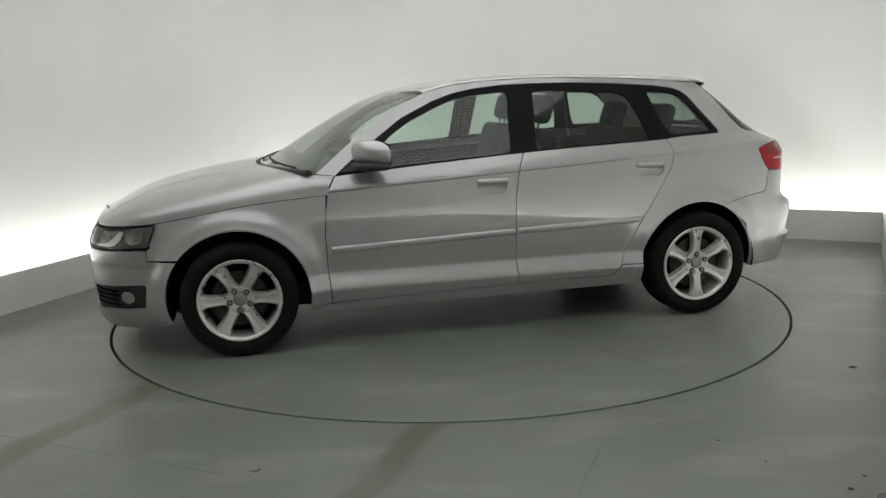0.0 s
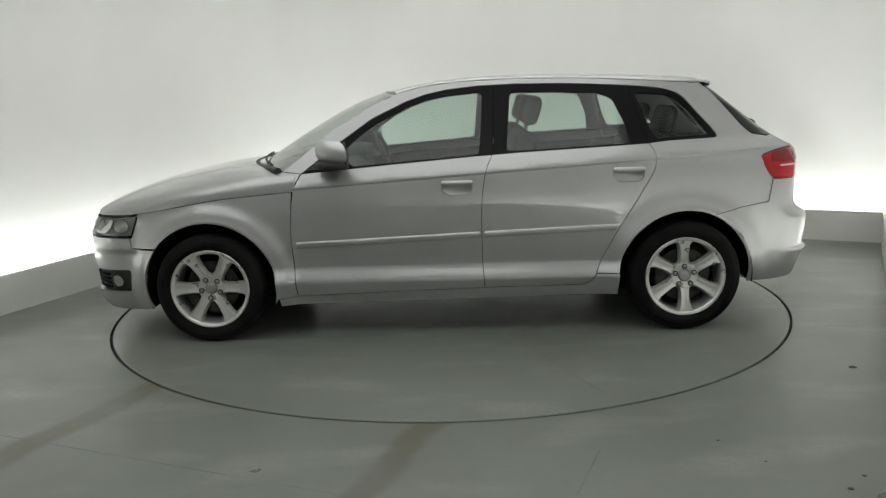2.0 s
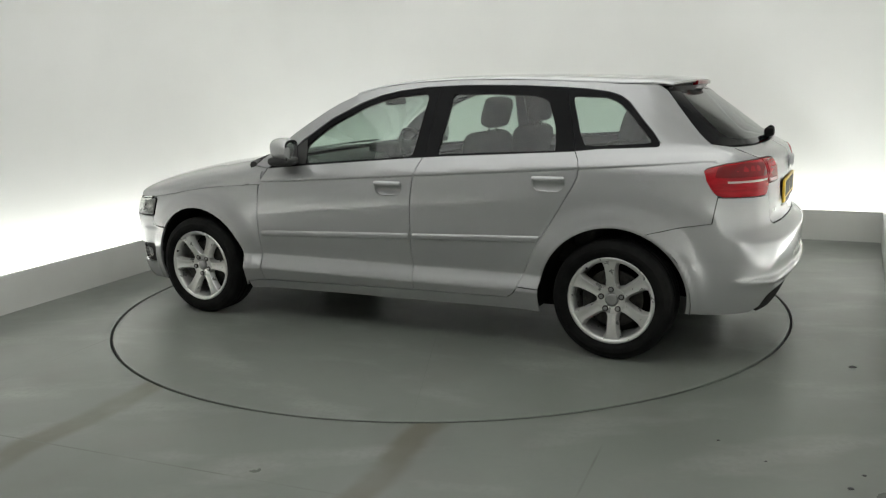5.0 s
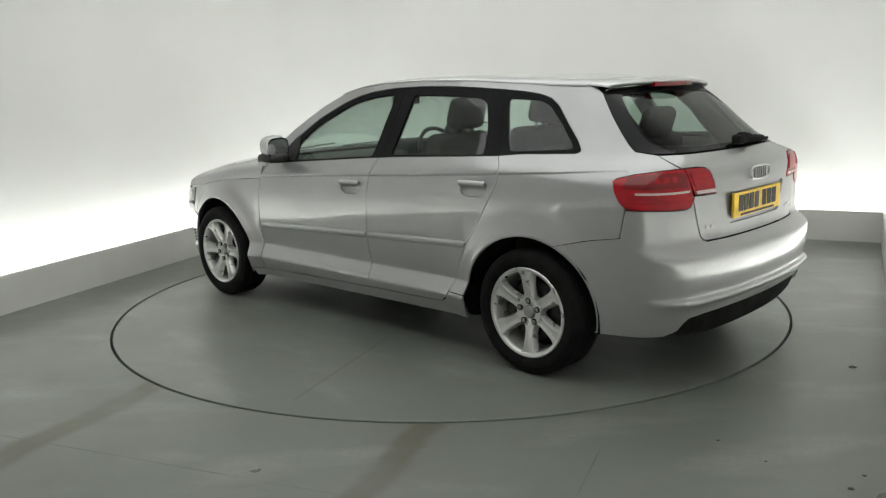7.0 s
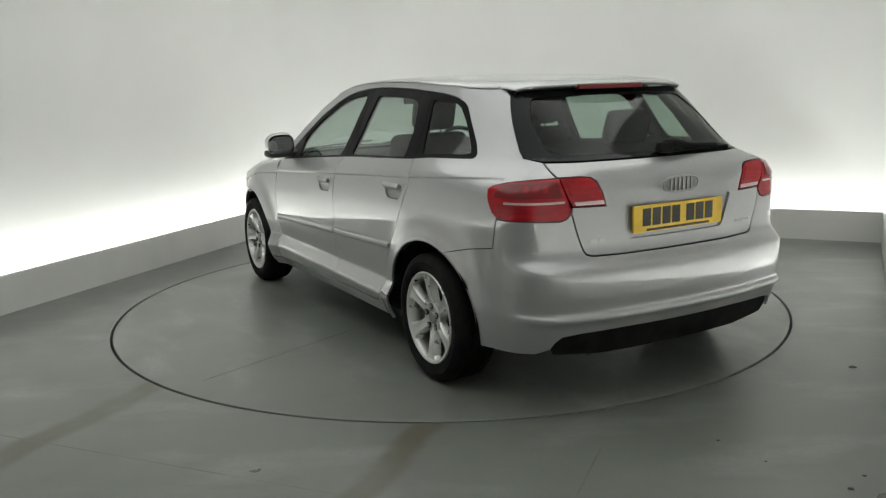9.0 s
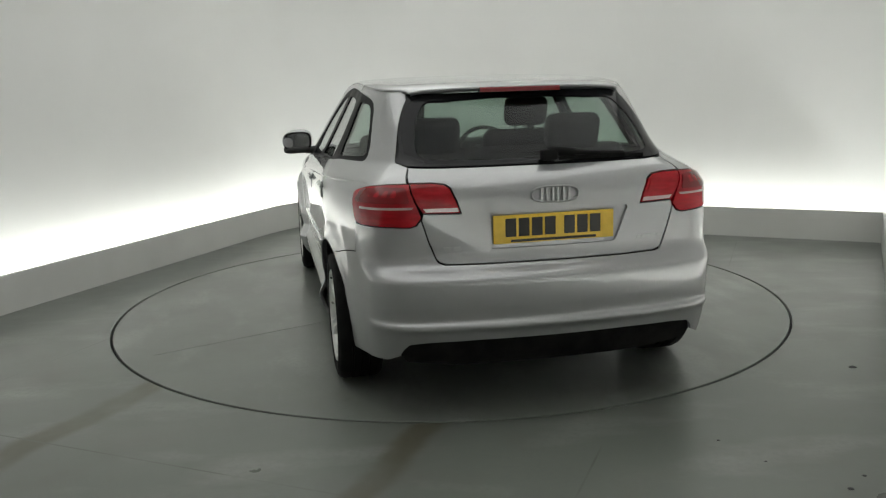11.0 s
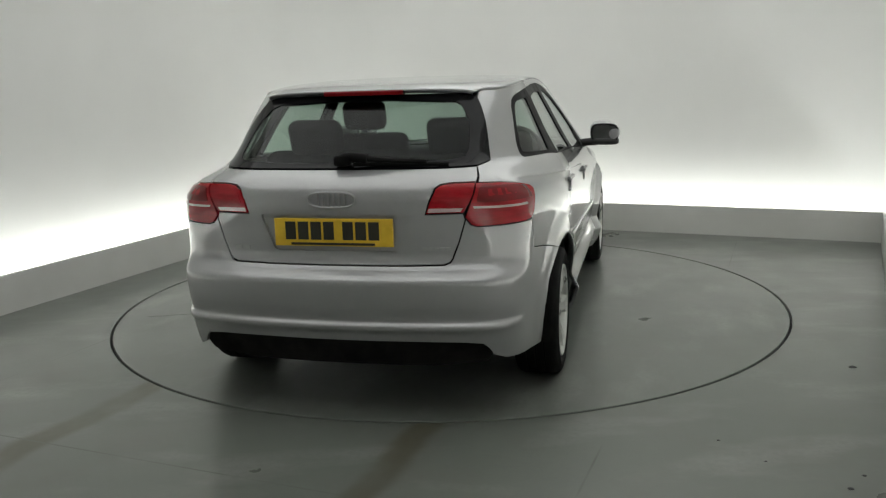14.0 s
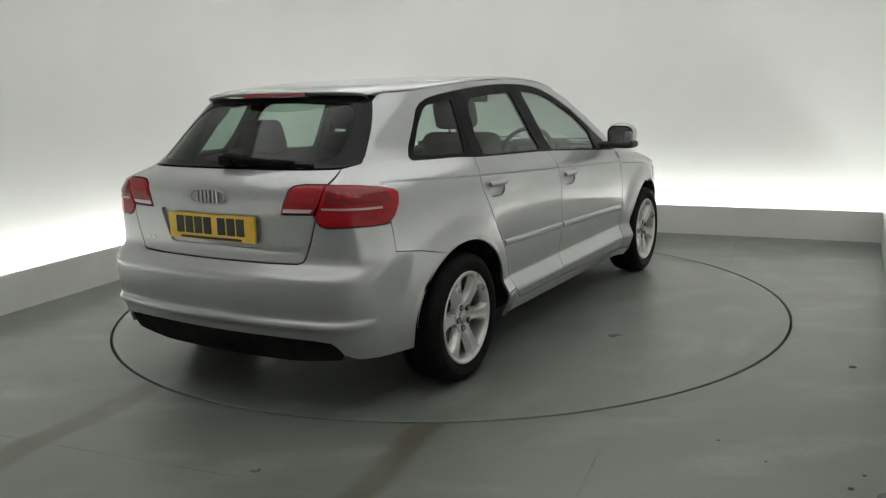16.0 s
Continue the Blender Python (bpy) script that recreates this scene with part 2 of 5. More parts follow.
def build_assumed_ceiling_light():
    """One unseen, assumed light panel over the turntable, placed to light the car."""
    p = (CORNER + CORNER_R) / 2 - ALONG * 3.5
    base = new("assumed_ceiling_light")
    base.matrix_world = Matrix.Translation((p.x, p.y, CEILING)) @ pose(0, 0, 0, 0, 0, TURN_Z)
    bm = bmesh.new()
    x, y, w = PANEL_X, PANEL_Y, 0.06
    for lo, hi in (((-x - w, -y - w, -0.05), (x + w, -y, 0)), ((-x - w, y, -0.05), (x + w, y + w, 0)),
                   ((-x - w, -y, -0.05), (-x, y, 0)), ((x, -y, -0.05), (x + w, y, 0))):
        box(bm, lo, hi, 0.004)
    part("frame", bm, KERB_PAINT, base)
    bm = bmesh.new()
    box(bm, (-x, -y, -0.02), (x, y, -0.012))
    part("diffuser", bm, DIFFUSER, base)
    tagged(base, "large white light panel assumed on the ceiling, out of view", "ceiling light")
    area_lamp("assumed_ceiling_lamp", Matrix.Translation((p.x, p.y, CEILING - 0.03)) @ pose(0, 0, 0, 0, 0, TURN_Z), 2 * x - 0.02, 2 * y - 0.02, PANEL_POWER)


build_floor()
build_walls()
build_ceiling()
build_assumed_ceiling_light()


def build_turntable():
    base = new("turntable")
    bm = bmesh.new()
    n = 128
    rings = [(RADIUS, -0.03), (RADIUS, -0.002), (RADIUS - 0.003, 0.0), (1.4, 0.0), (0.7, 0.0)]
    made = []
    for r, z in rings:
        made.append([bm.verts.new((r * math.cos(i * math.tau / n), r * math.sin(i * math.tau / n), z)) for i in range(n)])
    for a, b in zip(made, made[1:]):
        for i in range(n):
            j = (i + 1) % n
            bm.faces.new((a[j], b[j], b[i], a[i]))
    mid = bm.verts.new((0, 0, 0))
    for i in range(n):
        bm.faces.new((made[-1][i], made[-1][(i + 1) % n], mid))
    bmesh.ops.recalc_face_normals(bm, faces=bm.faces)
    part("disc", bm, DISC_PAINT, base)
    # black ring sunk in the gap in place of its shade
    bm = bmesh.new()
    inner, outer = [], []
    for i in range(n):
        c, d = math.cos(i * math.tau / n), math.sin(i * math.tau / n)
        inner.append(bm.verts.new(((RADIUS + 0.0005) * c, (RADIUS + 0.0005) * d, -0.018)))
        outer.append(bm.verts.new(((RADIUS + GAP - 0.002) * c, (RADIUS + GAP - 0.002) * d, -0.020)))
    for i in range(n):
        bm.faces.new((inner[i], outer[i], outer[(i + 1) % n], inner[(i + 1) % n]))
    part("gap_shade", bm, PIT, base, "black ring standing for the shade in the turntable's gap")
    way = Vector((0.378, -0.926, 0))
    side = Vector((0.926, 0.378, 0))
    bm = bmesh.new()
    a = side * 0.011
    slab(bm, [a + way * -1.9 - side * 0.002, a + way * -0.9 - side * 0.002, a + way * -0.9 + side * 0.002, a + way * -1.9 + side * 0.002], -0.002, 0.0012)
    part("seam", bm, SEAM, base, "thin worn seam across the disc")
    tagged(base, "round grey turntable disc set flush in the floor", "turntable")
    return base


turntable = build_turntable()


def build_debris():
    for x, y, r in ((1.89, -1.54, 0.016), (1.41, -2.63, 0.007), (1.32, -2.72, 0.009), (1.01, -2.31, 0.006), (1.12, -2.50, 0.005), (-1.02, -2.72, 0.007)):
        bm = bmesh.new()
        bmesh.ops.create_icosphere(bm, subdivisions=2, radius=r)
        for v in bm.verts:
            k = 1 + 0.35 * noise.noise(v.co * 90 + Vector((x * 7, y, 0)))
            v.co = Vector((v.co.x * 1.25 * k, v.co.y * k, max(v.co.z * 0.35 * k, 0.0)))
        ob = mesh_object("debris", bm, SPOT, smooth=True, matrix=pose(x, y, 0.0005))
        tagged(ob, "small dark crumb of dirt on the floor", "debris", "crumbs on the floor")


build_debris()


# ---- the car's outer form: half widths by height, tail and nose by height, rounded corners ----
def curve(xs, ys):
    """A smooth function through given knots (monotone cubic)."""
    xs, ys = np.array(xs, float), np.array(ys, float)
    d = np.diff(ys) / np.diff(xs)
    m = np.concatenate([[d[0]], (d[:-1] + d[1:]) / 2, [d[-1]]])
    for i in range(len(d)):
        if d[i] == 0:
            m[i] = m[i + 1] = 0
        else:
            a, b = m[i] / d[i], m[i + 1] / d[i]
            if a < 0 or b < 0:
                m[i if a < 0 else i + 1] = 0
            s = a * a + b * b
            if s > 9:
                k = 3 / math.sqrt(s)
                m[i], m[i + 1] = k * a * d[i], k * b * d[i]

    def f(x):
        x = np.clip(np.asarray(x, float), xs[0], xs[-1])
        i = np.clip(np.searchsorted(xs, x) - 1, 0, len(d) - 1)
        h = xs[i + 1] - xs[i]
        t = (x - xs[i]) / h
        return ((2 * t ** 3 - 3 * t ** 2 + 1) * ys[i] + (t ** 3 - 2 * t ** 2 + t) * h * m[i]
                + (-2 * t ** 3 + 3 * t ** 2) * ys[i + 1] + (t ** 3 - t ** 2) * h * m[i + 1])
    return f


WIDTH = curve([0.12, 0.20, 0.25, 0.30, 0.318, 0.330, 0.392, 0.402, 0.43, 0.50, 0.60, 0.72, 0.82, 0.862, 0.868, 0.875, 0.90, 0.93, 0.965, 1.00, 1.08, 1.18, 1.28, 1.36, 1.44],
              [0.795, 0.828, 0.852, 0.870, 0.8750, 0.8730, 0.8440, 0.8415, 0.845, 0.857, 0.864, 0.865, 0.858, 0.8520, 0.8505, 0.8545, 0.8450, 0.828, 0.806, 0.785, 0.740, 0.688, 0.634, 0.592, 0.545])
PLAIN = curve([0.12, 0.20, 0.26, 0.32, 0.40, 0.50], [0.795, 0.824, 0.838, 0.847, 0.853, 0.857])
TAIL = curve([0.12, 0.20, 0.26, 0.33, 0.385, 0.406, 0.416, 0.436, 0.50, 0.575, 0.60, 0.612, 0.655, 0.70, 0.80, 0.90, 0.95, 0.985, 1.015, 1.04, 1.10, 1.20, 1.30, 1.34, 1.42],
             [-1.90, -1.995, -2.030, -2.056, -2.078, -2.100, -2.101, -2.080, -2.090, -2.094, -2.092, -2.084, -2.028, -2.018, -2.018, -2.018, -2.012, -1.992, -1.94, -1.90, -1.82, -1.69, -1.555, -1.50, -1.38])
NOSE = curve([0.12, 0.20, 0.30, 0.45, 0.55, 0.64, 0.70, 0.76, 0.82, 0.90], [2.00, 2.085, 2.10, 2.11, 2.11, 2.09, 2.05, 1.985, 1.88, 1.6])
TAPER = curve([0.3, 0.9, 0.97, 1.05, 1.2, 1.4], [0.11, 0.12, 0.17, 0.34, 0.37, 0.40])
WHEEL_F, WHEEL_R, HUB_Z = 1.292, -1.302, 0.300
FAN, ARM = 1.2, 0.9


def smooth_max(a, b, k):
    h = np.maximum(k - np.abs(a - b), 0) / k
    return np.maximum(a, b) + h * h * k / 4


def half_width(x, z):
    w = np.clip((z - 0.45) / 0.35, 0, 1)
    y = WIDTH(z + 0.058 * (np.clip(x, -1.7, 1.9) - 0.1) * w)
    ends = np.clip((np.abs(x) - 0.98) / 0.2, 0, 1) * (z < 0.5)
    y = y * (1 - ends) + PLAIN(z) * ends
    y = y - TAPER(z) * np.maximum(-0.9 - x, 0) ** 2 - 0.13 * np.maximum(x - 1.05, 0) ** 2
    for wx in (WHEEL_F, WHEEL_R):
        d = np.hypot(x - wx, z - HUB_Z)
        low = np.clip((0.86 - z) / 0.12, 0, 1)
        y = y + (0.018 if wx < 0 else 0.036) * low / (1 + np.exp((d - 0.44) / 0.018)) + 0.006 * np.exp(-((d - 0.372) / 0.014) ** 2)
    return y


def inside(x, y, z):
    """Below zero inside the car's form."""
    y = np.abs(y)
    side = y - half_width(x, z)
    tail = TAIL(z) + 0.15 * y ** 2 + 0.05 * y ** 4 - x
    nose = x - (NOSE(z) - 0.13 * y ** 2 - 0.17 * y ** 4)
    return smooth_max(smooth_max(side, tail, 0.13), nose, 0.16)


CENTRE_U = -FAN - ARM * math.pi / 2


def form(u, z):
    """The point of the form at the unrolled length u and height z."""
    u, z = np.asarray(u, float), np.asarray(z, float)
    sign = np.where(u < CENTRE_U, -1.0, 1.0)
    u = np.where(u < CENTRE_U, 2 * CENTRE_U - u, u)
    front = np.where(u > FAN + ARM * math.pi / 2, -1.0, 1.0)
    u = np.where(front < 0, 2 * (FAN + ARM * math.pi / 2) - u, u)
    ox = np.clip(u, -FAN, FAN)
    phi = (u - ox) / ARM
    dx, dy = np.sin(phi), np.cos(phi)
    lo, hi = np.zeros_like(u), np.full_like(u, 1.6)
    for _ in range(34):
        mid = (lo + hi) / 2
        neg = inside(ox + dx * mid, dy * mid, z) < 0
        lo, hi = np.where(neg, mid, lo), np.where(neg, hi, mid)
    return np.stack([ox + dx * lo, dy * lo * sign * front, z + 0 * lo], -1)


def form_normal(u, z, e=0.0025):
    a = form(u + e, z) - form(u - e, z)
    b = form(u, z + e) - form(u, z - e)
    n = np.cross(b, a)
    return n / np.maximum(np.linalg.norm(n, axis=-1, keepdims=True), 1e-9)


def unroll(x, y):
    """u of a plan point."""
    if abs(x) <= FAN:
        return x
    s = 1 if x > 0 else -1
    return s * (FAN + ARM * math.atan2(abs(x) - FAN, y))


def edge_y(x, z):
    """Half width of the form at a plan station x."""
    lo, hi = 0.0, 1.2
    for _ in range(30):
        mid = (lo + hi) / 2
        if float(inside(x, mid, z)) < 0:
            lo = mid
        else:
            hi = mid
    return lo


# ---- car materials ----
def paint_material(name, colour):
    mat = material(name, colour, 0.40, 0.52, Coat_Weight=1.0, Coat_Roughness=0.03, Coat_IOR=1.65)
    a = noise_mix(mat, "", tuple(c * 0.93 for c in colour), tuple(min(c * 1.06, 1) for c in colour), 900.0, 2.0, 0.3, 0.7)
    noise_mix(mat, "Base Color", colour, tuple(c * 0.93 for c in colour), 3.0, 5.0, 0.5, 0.9, before=a)
    noise_mix(mat, "Coat Roughness", 0.02, 0.06, 6.0, 5.0)
    return mat


def glass_material(name, tint, least=0.07, rough=0.01, rise=4.0):
    mat = bpy.data.materials.new(name)
    mat.use_nodes = True
    nt = mat.node_tree
    nt.nodes.remove(nt.nodes["Principled BSDF"])
    clear = nt.nodes.new("ShaderNodeBsdfTransparent")
    clear.inputs["Color"].default_value = (*tint, 1)
    gloss = nt.nodes.new("ShaderNodeBsdfGlossy")
    gloss.inputs["Roughness"].default_value = rough
    face = nt.nodes.new("ShaderNodeLayerWeight")
    face.inputs["Blend"].default_value = 0.5
    power = nt.nodes.new("ShaderNodeMath")
    power.operation = "POWER"
    power.inputs[1].default_value = rise
    fr = nt.nodes.new("ShaderNodeMath")
    fr.operation = "MULTIPLY_ADD"
    fr.inputs[1].default_value, fr.inputs[2].default_value = 0.90, least
    nt.links.new(face.outputs["Facing"], power.inputs[0])
    nt.links.new(power.outputs[0], fr.inputs[0])
    mx = nt.nodes.new("ShaderNodeMixShader")
    nt.links.new(fr.outputs[0], mx.inputs[0])
    nt.links.new(clear.outputs[0], mx.inputs[1])
    nt.links.new(gloss.outputs[0], mx.inputs[2])
    nt.links.new(mx.outputs[0], nt.nodes["Material Output"].inputs["Surface"])
    return mat


SILVER = paint_material("silver_paint", (0.345, 0.346, 0.349))
BLACK_TRIM = material("black_trim", (0.006, 0.006, 0.0065), 0.45, Specular_IOR_Level=0.08)
noise_mix(BLACK_TRIM, "Roughness", 0.38, 0.52, 8.0)
BLACK_PLASTIC = material("black_plastic", (0.02, 0.02, 0.02), 0.6)
noise_mix(BLACK_PLASTIC, "Base Color", (0.014, 0.014, 0.014), (0.03, 0.03, 0.029), 9.0, 5.0)
bumpy(BLACK_PLASTIC, 500, 0.2, 0.001)
LINER = material("wheel_liner_black", (0.010, 0.010, 0.010), 0.9, Specular_IOR_Level=0.1)
noise_mix(LINER, "Base Color", (0.007, 0.007, 0.007), (0.016, 0.015, 0.014), 10.0)
RUBBER = material("tyre_rubber", (0.009, 0.009, 0.009), 0.75, Specular_IOR_Level=0.12)
noise_mix(RUBBER, "Base Color", (0.005, 0.005, 0.005), (0.010, 0.010, 0.0095), 12.0, 6.0)
bumpy(RUBBER, 260, 0.2, 0.001)
ALLOY = material("alloy_silver", (0.58, 0.58, 0.565), 0.34, 0.62, Coat_Weight=0.4)
noise_mix(ALLOY, "Roughness", 0.27, 0.42, 25.0)
CAP_GREY = material("cap_grey", (0.30, 0.30, 0.30), 0.4, 0.6)
noise_mix(CAP_GREY, "Roughness", 0.3, 0.5, 40.0)
DARK_METAL = material("brake_iron", (0.09, 0.085, 0.08), 0.5, 0.7)
noise_mix(DARK_METAL, "Base Color", (0.025, 0.024, 0.022), (0.06, 0.056, 0.05), 30.0)
BADGE = material("badge_silver", (0.36, 0.36, 0.36), 0.3, 0.95)
CHROME = material("chrome", (0.8, 0.8, 0.8), 0.12, 1.0)
SIDE_GLASS = glass_material("tinted_side_glass", (0.66, 0.76, 0.70), 0.065)
TAIL_GLASS = glass_material("tinted_rear_glass", (0.42, 0.52, 0.46), 0.014)
WIND_GLASS = glass_material("windscreen_glass", (0.78, 0.88, 0.83), 0.10, rise=2.4)
LENS_CLEAR = glass_material("clear_lens", (0.86, 0.87, 0.86))
RED_LENS = material("red_lens", (0.36, 0.006, 0.012), 0.14, 0.0, Coat_Weight=0.2, Specular_IOR_Level=0.3, Coat_Roughness=0.02)
noise_mix(RED_LENS, "Base Color", (0.27, 0.003, 0.008), (0.38, 0.006, 0.013), 14.0, 3.0, stretch=(1, 1, 5))
DEEP_RED = material("deep_red_lens", (0.17, 0.003, 0.006), 0.15, 0.0, Coat_Weight=0.35, Specular_IOR_Level=0.35, Coat_Roughness=0.02)
PALE_LENS = material("pale_lens_strip", (0.62, 0.45, 0.44), 0.2, 0.2, Coat_Weight=1.0)
PLATE_YELLOW = material("plate_yellow", (0.72, 0.46, 0.03), 0.35)
noise_mix(PLATE_YELLOW, "Base Color", (0.66, 0.42, 0.025), (0.76, 0.50, 0.04), 20.0)
PLATE_BLACK = material("plate_black", (0.02, 0.018, 0.012), 0.5)
FABRIC = material("grey_seat_fabric", (0.034, 0.034, 0.032), 0.9)
noise_mix(FABRIC, "Base Color", (0.015, 0.015, 0.0145), (0.027, 0.027, 0.026), 60.0)
bumpy(FABRIC, 400, 0.3, 0.001)
TRIM_GREY = material("dark_grey_cabin_trim", (0.04, 0.04, 0.04), 0.7)
noise_mix(TRIM_GREY, "Base Color", (0.016, 0.016, 0.016), (0.027, 0.027, 0.026), 15.0)
HEADLINER = material("light_grey_headliner", (0.42, 0.42, 0.40), 0.9)
bumpy(HEADLINER, 400, 0.2, 0.001)
HOUSING = material("lamp_housing_grey", (0.28, 0.28, 0.27), 0.4, 0.5)
noise_mix(HOUSING, "Base Color", (0.24, 0.24, 0.24), (0.40, 0.40, 0.39), 18.0)
REFLECTOR = material("lamp_reflector", (0.75, 0.75, 0.76), 0.15, 1.0)

car = new("car")
tagged(car, "silver five-door hatchback car parked on the turntable", "car")


# ---- panels cut from the form ----
def dense(points, step=0.02, closed=True):
    out = []
    n = len(points)
    for i in range(n if closed else n - 1):
        a, b = np.array(points[i]), np.array(points[(i + 1) % n])
        k = max(1, int(math.ceil(np.linalg.norm(b - a) / step)))
        out += [tuple(a + (b - a) * j / k) for j in range(k)]
    if not closed:
        out.append(tuple(points[-1]))
    return out


def rounded(points, r=0.03, n=5, keep=()):
    """Round the corners of a polygon."""
    out = []
    for i, p in enumerate(points):
        p = np.array(p)
        a, b = np.array(points[i - 1]), np.array(points[(i + 1) % len(points)])
        la, lb = np.linalg.norm(a - p), np.linalg.norm(b - p)
        d = min(r, la * 0.45, lb * 0.45)
        p0, p1 = p + (a - p) / la * d, p + (b - p) / lb * d
        for j in range(n + 1):
            s = j / n
            out.append(tuple(p0 * (1 - s) ** 2 + p * 2 * s * (1 - s) + p1 * s * s))
    return out


def area2(points):
    p = np.array(points)
    q = np.roll(p, -1, 0)
    return float((p[:, 0] * q[:, 1] - q[:, 0] * p[:, 1]).sum())


def inset_polygon(points, d):
    if area2(points) < 0:
        points = points[::-1]
    p = np.array(points)
    e = np.roll(p, -1, 0) - p
    e = e / np.maximum(np.linalg.norm(e, axis=1, keepdims=True), 1e-9)
    n = np.stack([-e[:, 1], e[:, 0]], 1)
    m = n + np.roll(n, 1, 0)
    m = m / np.maximum(np.linalg.norm(m, axis=1, keepdims=True), 0.3)
    k = 1 / np.clip((m * n).sum(1), 0.5, 1)
    return [tuple(q) for q in p + m * (d * k)[:, None]]


def within(px, py, poly):
    p = np.array(poly)
    q = np.roll(p, -1, 0)
    hit = np.zeros(len(px), bool)
    for (x0, y0), (x1, y1) in zip(p, q):
        if y0 == y1:
            continue
        c = ((y0 > py) != (y1 > py)) & (px < (x1 - x0) * (py - y0) / (y1 - y0) + x0)
        hit ^= c
    return hit


@functools.lru_cache(None)
def feature_points():
    """Rows of points along the creases of the sides and round the arches, so that the panels hold them sharply."""
    rows = []
    us = np.arange(-1.78, 1.0, 0.012)
    for c in (0.855, 0.862, 0.8665, 0.871, 0.875, 0.881):
        z = c - 0.058 * (np.clip(us, -1.7, 1.9) - 0.1)
        rows.append(np.stack([us, z], 1))
    us = np.arange(-0.97, 0.97, 0.012)
    for c in (0.308, 0.318, 0.325, 0.332, 0.345, 0.385, 0.392, 0.398, 0.405):
        rows.append(np.stack([us, np.full_like(us, c)], 1))
    for wx in (WHEEL_F, WHEEL_R):
        for r in (0.372, 0.381, 0.392, 0.408, 0.420, 0.429, 0.436, 0.443, 0.452, 0.464):
            a = np.arange(-0.5, 3.7, 0.012 / r)
            x = wx + r * np.cos(a)
            u = np.where(np.abs(x) > FAN, np.sign(x) * (FAN + ARM * np.arctan2(np.abs(x) - FAN, 0.87)), x)
            rows.append(np.stack([u, HUB_Z + r * np.sin(a)], 1))
    pts = np.concatenate(rows)
    pts = pts[(pts[:, 1] > 0.2)]
    copies = [pts]
    for middle in (CENTRE_U, -CENTRE_U):
        other = pts.copy()
        other[:, 0] = 2 * middle - pts[:, 0]
        copies.append(other)
    return np.concatenate(copies)


def flat_mesh(loops, step, extra=None):
    """Triangles inside the first loop and outside the others: points and index triples."""
    from mathutils.geometry import delaunay_2d_cdt
    pts, edges = [], []
    for loop in loops:
        n0 = len(pts)
        pts += loop
        edges += [(n0 + i, n0 + (i + 1) % len(loop)) for i in range(len(loop))]
    rim = np.array(pts)
    lo, hi = rim.min(0), rim.max(0)
    gx, gy = np.meshgrid(np.arange(lo[0] + step * 0.37, hi[0], step), np.arange(lo[1] + step * 0.41, hi[1], step))
    gx, gy = gx.ravel(), gy.ravel()
    ok = within(gx, gy, loops[0])
    for hole in loops[1:]:
        ok &= ~within(gx, gy, hole)
    gx, gy = gx[ok], gy[ok]
    if len(gx):
        near = np.full(len(gx), 9.0)
        for k in range(0, len(rim), 64):
            near = np.minimum(near, np.hypot(gx[:, None] - rim[None, k:k + 64, 0], gy[:, None] - rim[None, k:k + 64, 1]).min(1))
        far = near > step * 0.4
        if extra is not None:
            ok = within(extra[:, 0], extra[:, 1], loops[0])
            for hole in loops[1:]:
                ok &= ~within(extra[:, 0], extra[:, 1], hole)
            ex = extra[ok]
            keep = np.ones(len(ex), bool)
            for k in range(0, len(rim), 64):
                keep &= np.hypot(ex[:, None, 0] - rim[None, k:k + 64, 0], ex[:, None, 1] - rim[None, k:k + 64, 1]).min(1) > 0.004
            ex = ex[keep]
            for k in range(0, len(ex), 64):
                far &= np.hypot(gx[:, None] - ex[None, k:k + 64, 0], gy[:, None] - ex[None, k:k + 64, 1]).min(1) > 0.009
            pts = pts + list(zip(ex[:, 0], ex[:, 1]))
        pts = pts + list(zip(gx[far], gy[far]))
    v, _, f, *_ = delaunay_2d_cdt([Vector(p) for p in pts], edges, [], 0, 1e-6)
    v = np.array([(p.x, p.y) for p in v])
    f = np.array([t for t in f if len(t) == 3])
    c = v[f].mean(1)
    ok = within(c[:, 0], c[:, 1], loops[0])
    for hole in loops[1:]:
        ok &= ~within(c[:, 0], c[:, 1], hole)
    t = v[f]
    ok &= np.abs((t[:, 1, 0] - t[:, 0, 0]) * (t[:, 2, 1] - t[:, 0, 1]) - (t[:, 2, 0] - t[:, 0, 0]) * (t[:, 1, 1] - t[:, 0, 1])) > 1e-7
    return v, f[ok]


